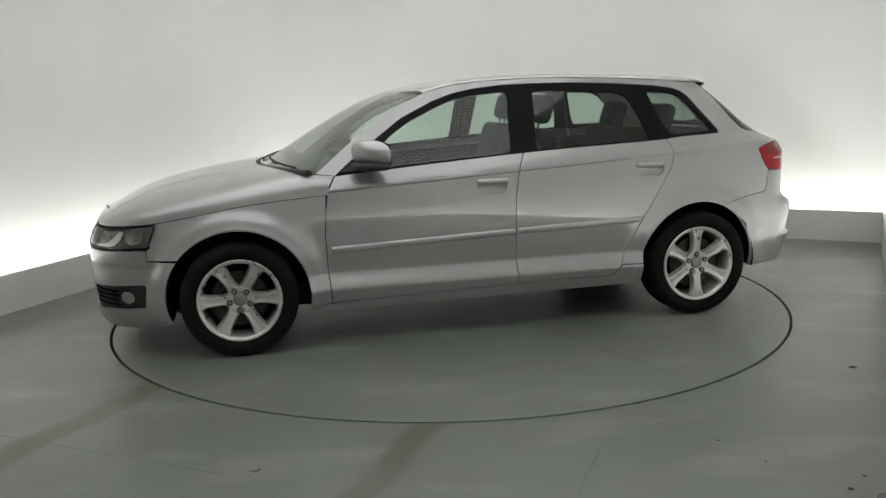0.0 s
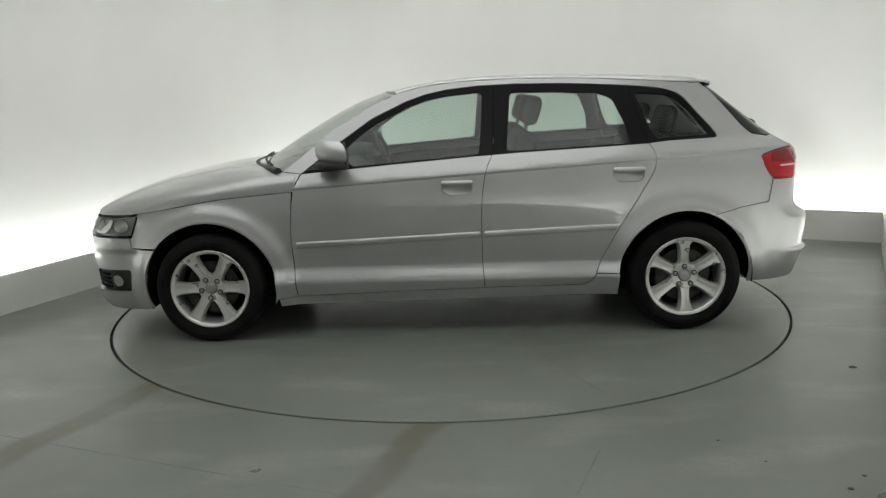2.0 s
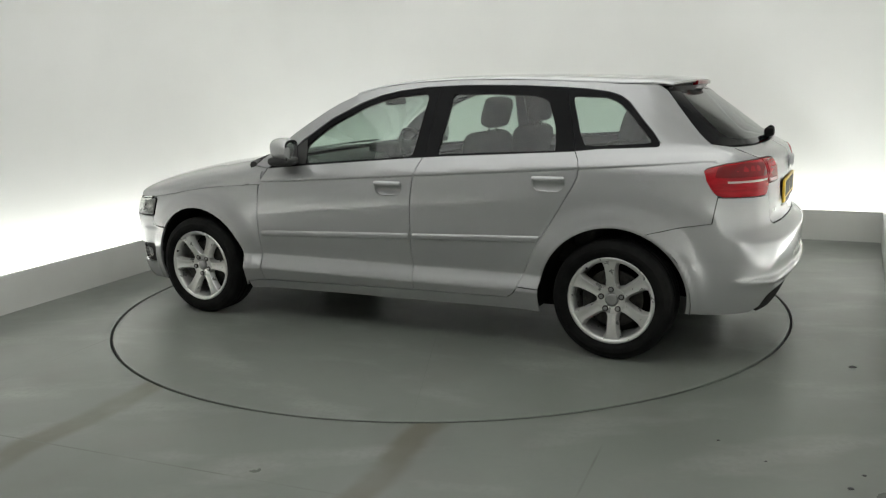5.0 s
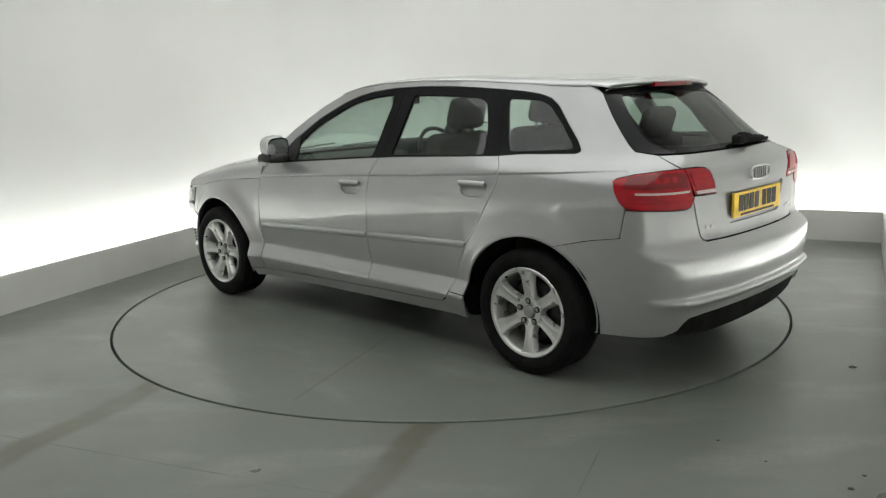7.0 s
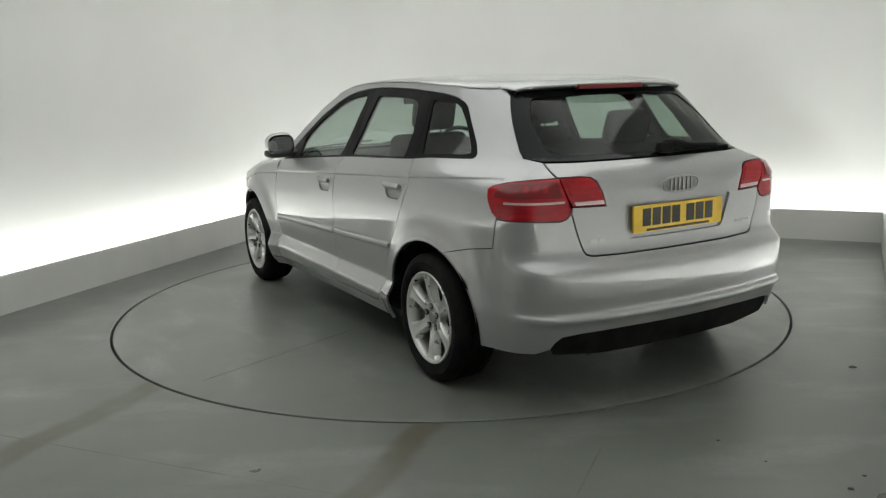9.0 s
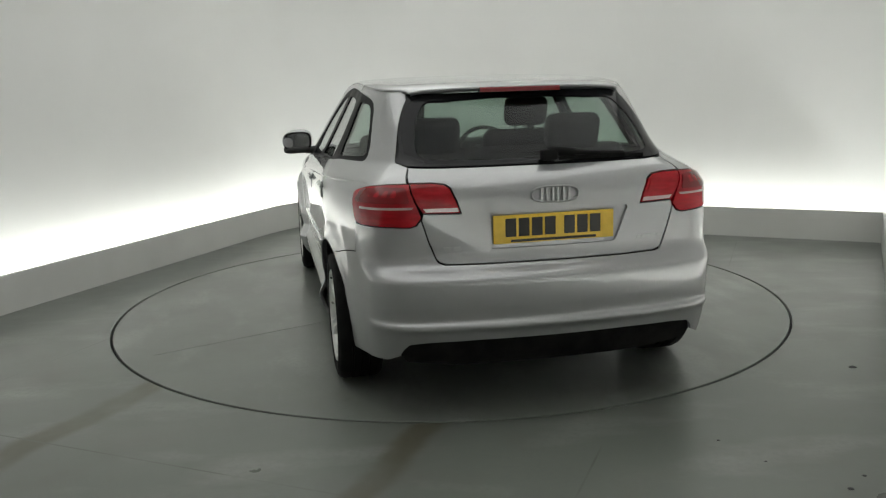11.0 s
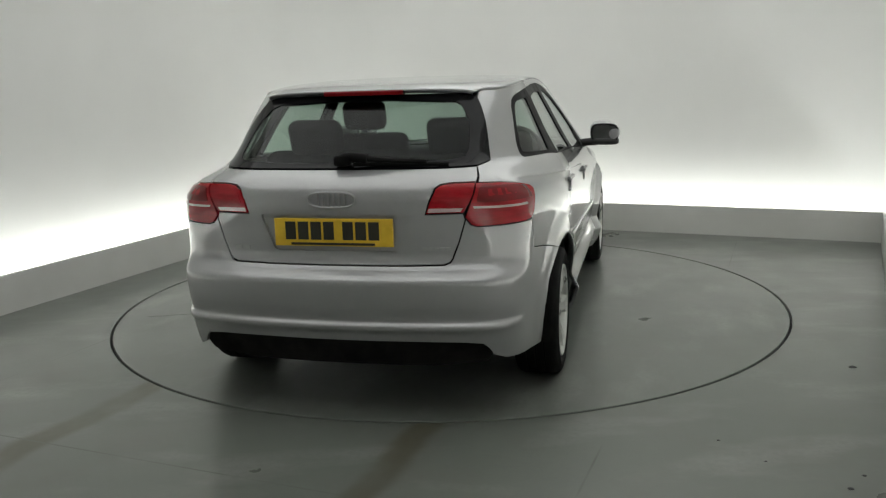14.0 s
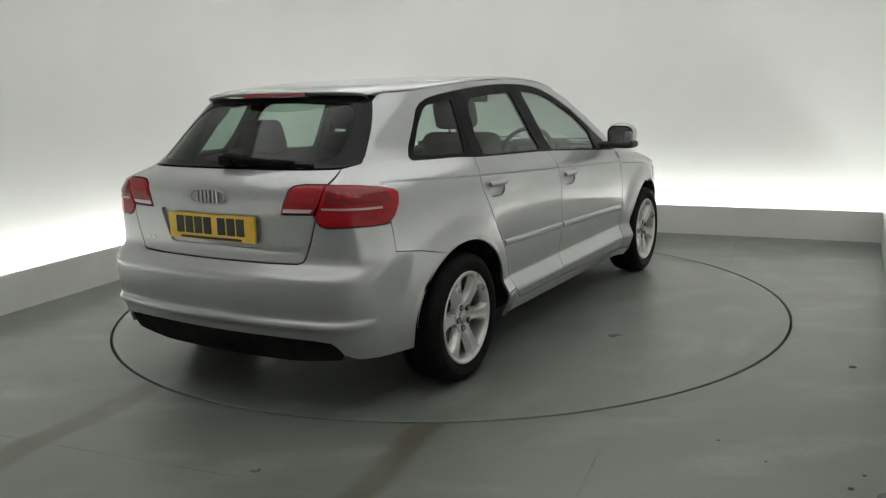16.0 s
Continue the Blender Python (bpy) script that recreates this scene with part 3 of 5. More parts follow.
def shell_object(name, co, no, faces, mat, parent, depth, label=""):
    """A panel from points with normals: its face, and its edges turned in by depth."""
    p = co[faces]
    fn = np.cross(p[:, 1] - p[:, 0], p[:, 2] - p[:, 0])
    flip = (fn * no[faces].mean(1)).sum(1) < 0
    faces = np.where(flip[:, None], faces[:, ::-1], faces)
    verts = [tuple(c) for c in co]
    loops_n = [tuple(no[i]) for t in faces for i in t]
    polys = [tuple(int(i) for i in t) for t in faces]
    if depth:
        seen = {}
        for t in polys:
            for a, b in ((t[0], t[1]), (t[1], t[2]), (t[2], t[0])):
                seen[(a, b)] = 1
        for a, b in [e for e in seen if (e[1], e[0]) not in seen]:
            i = len(verts)
            quad = [co[b], co[a], co[a] - no[a] * depth, co[b] - no[b] * depth]
            n = np.cross(quad[1] - quad[0], quad[2] - quad[0])
            n = tuple(n / max(np.linalg.norm(n), 1e-9))
            verts += [tuple(q) for q in quad]
            polys.append((i, i + 1, i + 2, i + 3))
            loops_n += [n] * 4
    me = bpy.data.meshes.new(name)
    me.from_pydata(verts, [], polys)
    me.polygons.foreach_set("use_smooth", [True] * len(polys))
    me.normals_split_custom_set(loops_n)
    me.materials.append(mat)
    ob = new(name, me)
    ob.parent = parent
    if label:
        tagged(ob, label)
    return ob


def mirrored(outline):
    return [(2 * CENTRE_U - u, z) for u, z in outline]


def both(half):
    """A whole outline from its half on one side of the tail's middle."""
    return list(half) + [(2 * CENTRE_U - u, z) for u, z in half[::-1]]


def patch(name, outline, mat, parent, holes=(), inset=0.0012, depth=0.014, off=0.0, step=0.034, right=False, label="", crease=False):
    if right:
        outline, holes = mirrored(outline), [mirrored(h) for h in holes]
    loops = [inset_polygon(dense(outline), inset)] + [inset_polygon(dense(h), -inset) for h in holes]
    v, f = flat_mesh(loops, step, feature_points() if crease else None)
    co, no = form(v[:, 0], v[:, 1]), form_normal(v[:, 0], v[:, 1])
    lift = off(v[:, 0], v[:, 1]) if callable(off) else off
    co = co + no * (np.asarray(lift)[:, None] if callable(off) else lift)
    if callable(off):
        acc = np.zeros_like(co)
        p = co[f]
        fn = np.cross(p[:, 1] - p[:, 0], p[:, 2] - p[:, 0])
        fn[(fn * no[f].mean(1)).sum(1) < 0] *= -1
        for k in range(3):
            np.add.at(acc, f[:, k], fn)
        no = acc / np.maximum(np.linalg.norm(acc, axis=1, keepdims=True), 1e-12)
    return shell_object(name, co, no, f, mat, parent, depth, label)


def cap(name, grid, mat, parent, label="", depth=0.012):
    """A smooth sheet from rows of points, with its rim turned in."""
    g = np.array(grid, float)
    a, b = np.gradient(g, axis=0), np.gradient(g, axis=1)
    no = np.cross(a, b)
    no /= np.maximum(np.linalg.norm(no, axis=2, keepdims=True), 1e-12)
    if no[..., 2].mean() < 0:
        no = -no
    r, c = g.shape[:2]
    idx = np.arange(r * c).reshape(r, c)
    q = np.stack([idx[:-1, :-1], idx[1:, :-1], idx[1:, 1:], idx[:-1, 1:]], -1).reshape(-1, 4)
    faces = np.concatenate([q[:, [0, 1, 2]], q[:, [0, 2, 3]]])
    co = g.reshape(-1, 3)
    p = co[faces]
    big = np.linalg.norm(np.cross(p[:, 1] - p[:, 0], p[:, 2] - p[:, 0]), axis=1) > 1e-9
    return shell_object(name, co, no.reshape(-1, 3), faces[big], mat, parent, depth, label)


def arc(cx, r, a0, a1, n=18):
    return [(cx + r * math.cos(radians(a0 + (a1 - a0) * i / n)), HUB_Z + r * math.sin(radians(a0 + (a1 - a0) * i / n))) for i in range(n + 1)]


ARCH = 0.364
HOOD_LINE = [(0.845, 0.817), (1.04, 0.803), (1.2, 0.789), (1.35, 0.770), (1.5, 0.744), (1.6, 0.728), (1.70, 0.713), (1.85, 0.704), (2.0, 0.699), (2.3, 0.70), (2.6137, 0.705)]
BELT = [(0.768, 0.912), (0.3, 0.948), (-0.176, 0.982), (-0.396, 0.995), (-1.105, 1.026), (-1.225, 1.036), (-1.543, 1.041)]
WINDOW_TOP = [(0.768, 0.912), (0.56, 1.072), (0.385, 1.192), (0.2, 1.277), (0.085, 1.314), (-0.028, 1.336), (-0.197, 1.352), (-0.40, 1.357), (-0.60, 1.354), (-0.8, 1.346),
              (-1.0, 1.333), (-1.12, 1.322), (-1.254, 1.302), (-1.32, 1.286), (-1.38, 1.256), (-1.467, 1.172), (-1.535, 1.104), (-1.563, 1.062), (-1.56, 1.048), (-1.543, 1.041)]
PILLAR = [(0.868, 0.925), (0.74, 1.025), (0.61, 1.125), (0.41, 1.25), (0.25, 1.32)]
ROOF_EDGE = [(0.25, 1.320), (0.10, 1.357), (-0.10, 1.377), (-0.40, 1.385), (-0.8, 1.376), (-1.1, 1.357), (-1.3, 1.343), (-1.5, 1.335)]
belt_z = curve([-p[0] for p in BELT], [p[1] for p in BELT])
roof_edge_z = curve([-p[0] for p in ROOF_EDGE], [p[1] for p in ROOF_EDGE])
hood_z = curve([p[0] for p in HOOD_LINE], [p[1] for p in HOOD_LINE])

SEAM_A = [(0.768, 0.912), (0.812, 0.832), (0.826, 0.74), (0.836, 0.604), (0.829, 0.414), (0.817, 0.243)]
SEAM_B = [(-0.265, 0.987), (-0.238, 0.93), (-0.222, 0.878), (-0.206, 0.77), (-0.201, 0.659), (-0.201, 0.437), (-0.212, 0.27)]
SEAM_C = [(-1.105, 1.026), (-1.128, 0.985), (-1.137, 0.945), (-1.130, 0.90), (-1.109, 0.856), (-1.028, 0.72), (-0.926, 0.56), (-0.842, 0.396), (-0.812, 0.325), (-0.795, 0.30), (-0.759, 0.276)]
LAMP_OUT = [(-2.018, 0.978), (-1.92, 0.974), (-1.82, 0.962), (-1.745, 0.945), (-1.729, 0.934), (-1.735, 0.89), (-1.756, 0.845), (-1.775, 0.826), (-1.80, 0.817),
            (-1.92, 0.815), (-2.025, 0.811), (-2.045, 0.818), (-2.066, 0.848), (-2.046, 0.906)]
LAMP_IN = [(-2.022, 0.978), (-2.10, 0.979), (-2.145, 0.973), (-2.168, 0.958), (-2.193, 0.91), (-2.209, 0.863), (-2.14, 0.864), (-2.072, 0.866), (-2.051, 0.906)]
GLASS_EDGE = [(-1.625, 1.326), (-1.668, 1.302), (-1.747, 1.18), (-1.818, 1.074), (-1.842, 1.048), (-1.935, 1.036)]


def build_sides(right):
    side = "right" if right else "left"

    def p(name, outline, mat, parent=car, **kw):
        return patch(name, outline, mat, parent, right=right, **kw)
    # fender
    hood_pts = [q for q in HOOD_LINE if q[0] < 1.7] + [(1.69, 0.7145)]
    fender = ([(0.822, 0.8185), (0.90, 0.8135)] + hood_pts[1:] + [(1.678, 0.697), (1.717, 0.592), (1.733, 0.578), (1.733, 0.522), (1.578, 0.526)]
              + arc(WHEEL_F, ARCH, 37, 196) + [(0.918, 0.235)] + SEAM_A[::-1][:-2])
    p("front_fender", fender, SILVER, inset=0.002, step=0.022, crease=True)
    p("fender_corner", [(0.772, 0.913), (0.814, 0.836), (0.832, 0.8215), (0.905, 0.8165), (0.925, 0.862), (0.872, 0.922)], SILVER, inset=0.001, off=-0.001, depth=0.03, step=0.02)
    # doors
    i0 = [q for q in BELT if -0.25 < q[0] < 0.76]
    handle_f = rounded([(0.012, 0.846), (0.006, 0.80), (-0.022, 0.783), (-0.122, 0.783), (-0.150, 0.80), (-0.157, 0.846)], 0.02)
    handle_r = [(u - 0.916, z + 0.047) for u, z in handle_f]

    def door(name, outline, hole):
        ob = p(name, outline, SILVER, holes=[hole], inset=0.002, depth=0.02, step=0.02, crease=True)
        mid = np.mean(np.array(hole), 0)
        if right:
            mid[0] = 2 * CENTRE_U - mid[0]

        def bowl(u, z):
            q = ((u - mid[0]) / 0.088) ** 2 + ((z - mid[1]) / 0.040) ** 2
            return -0.022 * np.clip(1 - q, 0, 1) ** 0.7 - 0.001
        p("handle_bowl", hole, SILVER, parent=ob, off=bowl, step=0.012, inset=0.0, depth=0.006)
        u0, u1 = max(q[0] for q in hole) + 0.002, min(q[0] for q in hole) - 0.002
        zt = max(q[1] for q in hole)
        grip = rounded([(u0, zt + 0.013), (u0 - 0.004, zt - 0.016), (u1 + 0.004, zt - 0.016), (u1, zt + 0.013)], 0.012)

        def bulge(u, z):
            return 0.022 - 60 * (z - zt + 0.002) ** 2
        p("door_handle", grip, SILVER, parent=ob, off=bulge, step=0.01, inset=0.0, depth=0.02, label="silver painted door handle")
        return ob
    front = door("front_door", SEAM_A[::-1] + i0 + SEAM_B, handle_f)
    rear = door("rear_door", SEAM_B[::-1] + [q for q in BELT if -1.1 < q[0] < -0.27] + SEAM_C, handle_r)

    def moulding(outline, parent):
        (ua, za), (ub, zb) = [((a[0] + b[0]) / 2, (a[1] + b[1]) / 2) for a, b in ((outline[0], outline[1]), (outline[2], outline[3]))]

        def lift(u, z):
            x = 2 * CENTRE_U - u if right else u
            mid = za + (zb - za) * (x - ua) / (ub - ua)
            q = np.clip(np.abs(z - mid) / 0.0175, 0, 1)
            return 0.002 + 0.008 * (1 - q ** 7)
        p("moulding", rounded(outline, 0.010), SILVER, parent=parent, off=lift, depth=0.006, inset=0.0, step=0.0068, label="raised silver door moulding")
    moulding([(0.808, 0.546), (0.806, 0.509), (-0.192, 0.546), (-0.192, 0.581)], front)
    moulding([(-0.212, 0.582), (-0.212, 0.547), (-0.921, 0.571), (-0.944, 0.606)], rear)
    p("sill", [(0.918, 0.234), (0.817, 0.241), (-0.212, 0.268), (-0.759, 0.274), (-0.795, 0.297), (-0.82, 0.335), (-0.942, 0.336), (-0.935, 0.212), (-0.4, 0.206), (0.4, 0.196), (0.912, 0.186)], SILVER, inset=0.002, step=0.02, crease=True)
    # rear quarter with the pillars and the rail over the windows
    quarter = (SEAM_C[:9] + [(-0.822, 0.337), (-0.940, 0.337)] + arc(WHEEL_R, ARCH, 6, 114, 26)
               + [(-1.62, 0.6705), (-1.757, 0.6925), (-1.770, 0.776), (-1.778, 0.8205), (-1.758, 0.846), (-1.737, 0.89), (-1.731, 0.936), (-1.747, 0.948), (-1.82, 0.965), (-1.92, 0.977), (-2.007, 0.982)]
               + [(-1.972, 1.008), (-1.942, 1.033)] + GLASS_EDGE[::-1][1:] + [(-1.60, 1.337)] + [(q[0], q[1]) for q in ROOF_EDGE[::-1]] + PILLAR[::-1][1:] + WINDOW_TOP[:-1] + [(-1.543, 1.041), (-1.225, 1.036)])
    ob = p("rear_quarter", quarter, SILVER, step=0.024, crease=True)
    # window frames and panes
    glass_f = rounded([(0.50, 0.945), (0.535, 1.03), (0.45, 1.108), (0.36, 1.168), (0.18, 1.253), (0.08, 1.286), (-0.03, 1.306), (-0.20, 1.320), (-0.222, 1.30), (-0.212, 1.20), (-0.195, 0.993)], 0.03)
    glass_r = rounded([(-0.375, 1.314), (-0.60, 1.312), (-0.86, 1.296), (-0.925, 1.270), (-0.982, 1.147), (-1.003, 1.045), (-1.0, 1.031), (-0.345, 1.005)], 0.022)
    glass_q = rounded([(-1.05, 1.294), (-1.23, 1.282), (-1.31, 1.258), (-1.40, 1.193), (-1.515, 1.075), (-1.505, 1.062), (-1.15, 1.050), (-1.112, 1.12)], 0.022)
    top = [q for q in WINDOW_TOP]
    split1, split2 = (-0.272, 0.9875), (-0.285, 1.3555)
    t1 = [q for q in top if q[0] > -0.28]
    t2 = [q for q in top if -0.285 > q[0] > -1.01]
    t3 = [q for q in top if q[0] < -1.01]
    frame_f = t1 + [split2, split1] + [q for q in BELT if -0.27 < q[0] < 0.76][::-1]
    frame_r = [split2] + t2 + [(-1.015, 1.332), (-1.065, 1.16), (-1.105, 1.026)] + [q for q in BELT if -1.1 < q[0] < -0.28][::-1] + [split1]
    frame_q = [(-1.015, 1.332)] + t3 + [(-1.225, 1.036), (-1.105, 1.026), (-1.065, 1.16)]
    f1 = p("window_frame", frame_f, BLACK_TRIM, parent=front, holes=[glass_f], off=-0.004, depth=0.02, label="glossy black window frame")
    f2 = p("window_frame", frame_r, BLACK_TRIM, parent=rear, holes=[glass_r], off=-0.004, depth=0.02, label="glossy black window frame")
    f3 = p("window_frame", frame_q, BLACK_TRIM, parent=ob, holes=[glass_q], off=-0.004, depth=0.02, label="glossy black window frame")
    for g, par in ((glass_f, front), (glass_r, rear), (glass_q, ob)):
        p("window_pane", g, SIDE_GLASS, parent=par, off=-0.009, inset=-0.004, depth=0.0, step=0.05, label="tinted side window glass")
    # tail lamp, in the quarter
    lamp = p("tail_lamp", LAMP_OUT, RED_LENS, off=0.003, depth=0.02, step=0.022, inset=0.0005, label="red tail lamp wrapped round the corner")
    p("lamp_strip", [(-1.815, 0.889), (-1.815, 0.880), (-2.035, 0.882), (-2.04, 0.891)], PALE_LENS, parent=lamp, off=0.0065, depth=0.004, inset=0.0, label="pale reflector strip")
    p("lamp_panel", rounded([(-1.79, 0.952), (-1.765, 0.905), (-2.03, 0.905), (-2.012, 0.965), (-1.90, 0.963)], 0.015), DEEP_RED, parent=lamp, off=0.0060, depth=0.004, inset=0.0, label="darker red upper lens")
    # head lamp
    head = rounded([(1.684, 0.704), (1.722, 0.594), (1.740, 0.584), (1.995, 0.584), (2.12, 0.605), (2.13, 0.688), (1.99, 0.692)], 0.02)
    hl = p("head_lamp", head, LENS_CLEAR, off=0.0, depth=0.0, inset=0.002, label="clear head lamp with chrome reflectors")
    p("lamp_housing", head, HOUSING, parent=hl, off=-0.05, depth=0.0, inset=0.0)
    for u, z, r in ((1.79, 0.645, 0.040), (1.96, 0.640, 0.036)):
        ring = [(u + r * math.cos(a * math.tau / 20), z + r * math.sin(a * math.tau / 20)) for a in range(20)]
        um = 2 * CENTRE_U - u if right else u

        def dish(uu, zz, um=um, z=z, r=r):
            return -0.022 - 0.024 * np.clip(1 - ((uu - um) ** 2 + (zz - z) ** 2) / r ** 2, 0, 1)
        p("reflector", ring, HOUSING, parent=hl, off=dish, depth=0.006, inset=0.0, step=0.012, label="grey lamp reflector")
    sweep = rounded([(1.835, 0.676), (1.862, 0.684), (1.885, 0.650), (1.93, 0.618), (2.03, 0.606), (2.03, 0.597), (1.89, 0.600), (1.85, 0.632)], 0.012)
    p("lamp_bezel", sweep, REFLECTOR, parent=hl, off=-0.018, depth=0.02, inset=0.0, step=0.02, label="bright swept lamp bezel")
    p("lamp_gasket", head, BLACK_TRIM, parent=hl, holes=[inset_polygon(dense(head), 0.004)], off=0.0015, depth=0.01, inset=0.0, step=0.03)
    return front, rear, ob


build_sides(False)
build_sides(True)


def build_tail():
    c = CENTRE_U
    # bumper round the whole tail
    lower = [(-1.655, 0.255), (-1.80, 0.252), (-1.93, 0.262), (-1.985, 0.285), (-2.005, 0.315), (-2.03, 0.338), (-2.1, 0.345), (-2.3, 0.349)]
    arch = arc(WHEEL_R, ARCH, 187, 114)
    half = ([(u, z) for u, z in lower[::-1]] + arch + [(-1.62, 0.669), (-1.7585, 0.6915), (-1.7715, 0.776), (-1.779, 0.815), (-1.80, 0.813), (-1.92, 0.811), (-2.025, 0.807), (-2.049, 0.815), (-2.064, 0.838),
            (-2.088, 0.748), (-2.112, 0.680), (-2.124, 0.664), (-2.150, 0.655), (-2.3, 0.653)])
    bumper = patch("rear_bumper", half + [(2 * c - u, z) for u, z in half[::-1]], SILVER, car, step=0.014, label="silver painted rear bumper")
    val = [(-2.3, 0.349), (-2.1, 0.345), (-2.03, 0.338), (-2.005, 0.315), (-1.985, 0.285), (-2.0, 0.25), (-2.2, 0.225)]
    patch("diffuser", both(val), LINER, car, off=-0.014, depth=0.03, inset=-0.003, label="black plastic lower rear valance")
    # tailgate
    lid = [(-2.3, 1.0305), (-1.948, 1.0315), (-1.978, 1.008), (-2.012, 0.984), (-2.10, 0.984), (-2.148, 0.978), (-2.173, 0.962), (-2.199, 0.91), (-2.214, 0.858), (-2.14, 0.859), (-2.073, 0.861),
           (-2.067, 0.838), (-2.091, 0.748), (-2.115, 0.682), (-2.127, 0.668), (-2.152, 0.6595), (-2.3, 0.657)]
    recess = rounded([(-2.268, 0.858), (-2.960, 0.858), (-2.900, 0.712), (-2.328, 0.712)], 0.02)
    gate = patch("tailgate", both(lid), SILVER, car, holes=[recess], label="silver tailgate, closed")
    patch("plate_recess", recess, SILVER, gate, off=-0.013, depth=0.0, inset=-0.004)
    for flip in (False, True):
        lamp = patch("tail_lamp", LAMP_IN, RED_LENS, gate, off=0.003, depth=0.02, step=0.022, inset=0.0005, right=flip, label="red inner tail lamp")
        patch("lamp_strip", [(-2.073, 0.884), (-2.083, 0.870), (-2.203, 0.868), (-2.198, 0.884)], PALE_LENS, lamp, off=0.0065, depth=0.004, inset=0.0, right=flip, label="pale reversing lamp strip")
        patch("lamp_panel", rounded([(-2.045, 0.965), (-2.066, 0.90), (-2.185, 0.90), (-2.16, 0.955), (-2.12, 0.967)], 0.015), RED_LENS, lamp, off=0.0062, depth=0.004, inset=0.0, right=flip)
    # rear glass
    edge = [(-2.3, 1.326)] + GLASS_EDGE + [(-2.3, 1.035)]
    pane_edge = [(-2.3, 1.303), (-1.82, 1.290), (-1.805, 1.278), (-1.84, 1.21), (-1.935, 1.098), (-1.97, 1.074), (-2.04, 1.063), (-2.3, 1.056)]
    border = patch("rear_window_border", both(edge), GLOSS_BLACK, gate, holes=[both(pane_edge)], off=0.001, depth=0.01, label="black rear window border")
    patch("rear_window", both(pane_edge), TAIL_GLASS, gate, off=-0.001, inset=-0.003, depth=0.0, step=0.05, label="tinted rear window glass")
    # number plate, with plain bars for its characters
    x = -2.022
    bm = bmesh.new()
    box(bm, (x, -0.252, 0.731), (x + 0.012, 0.256, 0.845), 0.003)
    plate = part("number_plate", bm, PLATE_YELLOW, gate, "yellow rear number plate with dark bars")
    ys = [0.185, 0.130, 0.075, 0.020, -0.062, -0.117, -0.172]
    for y in ys:
        bm = bmesh.new()
        box(bm, (x - 0.002, y - 0.0225, 0.758), (x + 0.002, y + 0.0225, 0.832), 0.001)
        part("bar", bm, PLATE_BLACK, plate)
    bm = bmesh.new()
    box(bm, (x - 0.0025, -0.175, 0.736), (x + 0.002, 0.185, 0.746), 0.001)
    part("dealer_strip", bm, PLATE_BLACK, plate)
    # chrome badge in the middle and plain bars for the model badges
    bm = bmesh.new()
    def pill(a):
        c, d = math.cos(a), math.sin(a)
        return (-2.027, 0.098 * math.copysign(abs(c) ** 0.7, c), 0.922 + 0.031 * math.copysign(abs(d) ** 0.7, d))
    ring_bar(bm, [pill(a * math.tau / 48) for a in range(48)], 0.0052)
    part("badge", bm, BADGE, gate, "chrome badge", smooth=True)
    for y in (-0.058, -0.035, -0.011, 0.011, 0.035, 0.058):
        bm = bmesh.new()
        box(bm, (-2.031, y - 0.0045, 0.892), (-2.022, y + 0.0045, 0.952), 0.002)
        part("badge_bar", bm, BADGE, gate)
    for y0, y1, z0, z1, n in ((0.455, 0.375, 0.710, 0.726, 2), (-0.365, -0.485, 0.715, 0.727, 5)):
        for i in range(n):
            a = y0 + (y1 - y0) * i / n
            b = y0 + (y1 - y0) * (i + 0.75) / n
            u0, u1 = unroll_y(a), unroll_y(b)
            patch("badge_bar", [(u0, z0), (u1, z0), (u1, z1), (u0, z1)], BADGE, gate, off=0.002, depth=0.003, inset=0.0, step=0.02, label="small chrome badge bar")
    # wiper
    bm = bmesh.new()
    box(bm, (-1.935, -0.050, 1.045), (-1.885, 0.022, 1.092), 0.016)
    tube(bm, [(-1.912, -0.012, 1.080), (-1.912, -0.06, 1.082), (-1.908, -0.12, 1.074)], 0.020, 10)
    tube(bm, [(-1.908, -0.11, 1.075), (-1.896, -0.22, 1.066), (-1.872, -0.36, 1.058)], 0.011, 8)
    part("rear_wiper", bm, RUBBER, gate, "black rear wiper arm", smooth=True)
    bm = bmesh.new()
    tube(bm, [(-1.908, -0.06, 1.052), (-1.888, -0.26, 1.052), (-1.858, -0.45, 1.046)], 0.009, 6)
    part("wiper_blade", bm, RUBBER, gate, smooth=True)


def unroll_y(y):
    """u on the tail where it passes the plan ordinate y."""
    x = -2.018 + 0.15 * y * y
    u = -(FAN + ARM * math.atan2(-x - FAN, abs(y)))
    return u if y >= 0 else 2 * CENTRE_U - u


def tube(bm, pts, r, n=8, closed=False):
    pts = [Vector(q) for q in pts]
    rings = []
    k = len(pts)
    for i, q in enumerate(pts):
        a = pts[i - 1] if (closed or i) else pts[i]
        b = pts[(i + 1) % k] if (closed or i < k - 1) else pts[i]
        d = (b - a).normalized()
        s = d.cross(Vector((0, 0, 1)) if abs(d.z) < 0.9 else Vector((1, 0, 0))).normalized()
        t = s.cross(d)
        rings.append([bm.verts.new(q + (s * math.cos(j * math.tau / n) + t * math.sin(j * math.tau / n)) * r) for j in range(n)])
    pairs = list(zip(rings, rings[1:])) + ([(rings[-1], rings[0])] if closed else [])
    for a, b in pairs:
        for j in range(n):
            bm.faces.new((a[j], a[(j + 1) % n], b[(j + 1) % n], b[j]))
    if not closed:
        bm.faces.new(rings[0][::-1])
        bm.faces.new(rings[-1])
    bmesh.ops.recalc_face_normals(bm, faces=bm.faces)


def ring_bar(bm, pts, r):
    tube(bm, pts, r, 6, True)


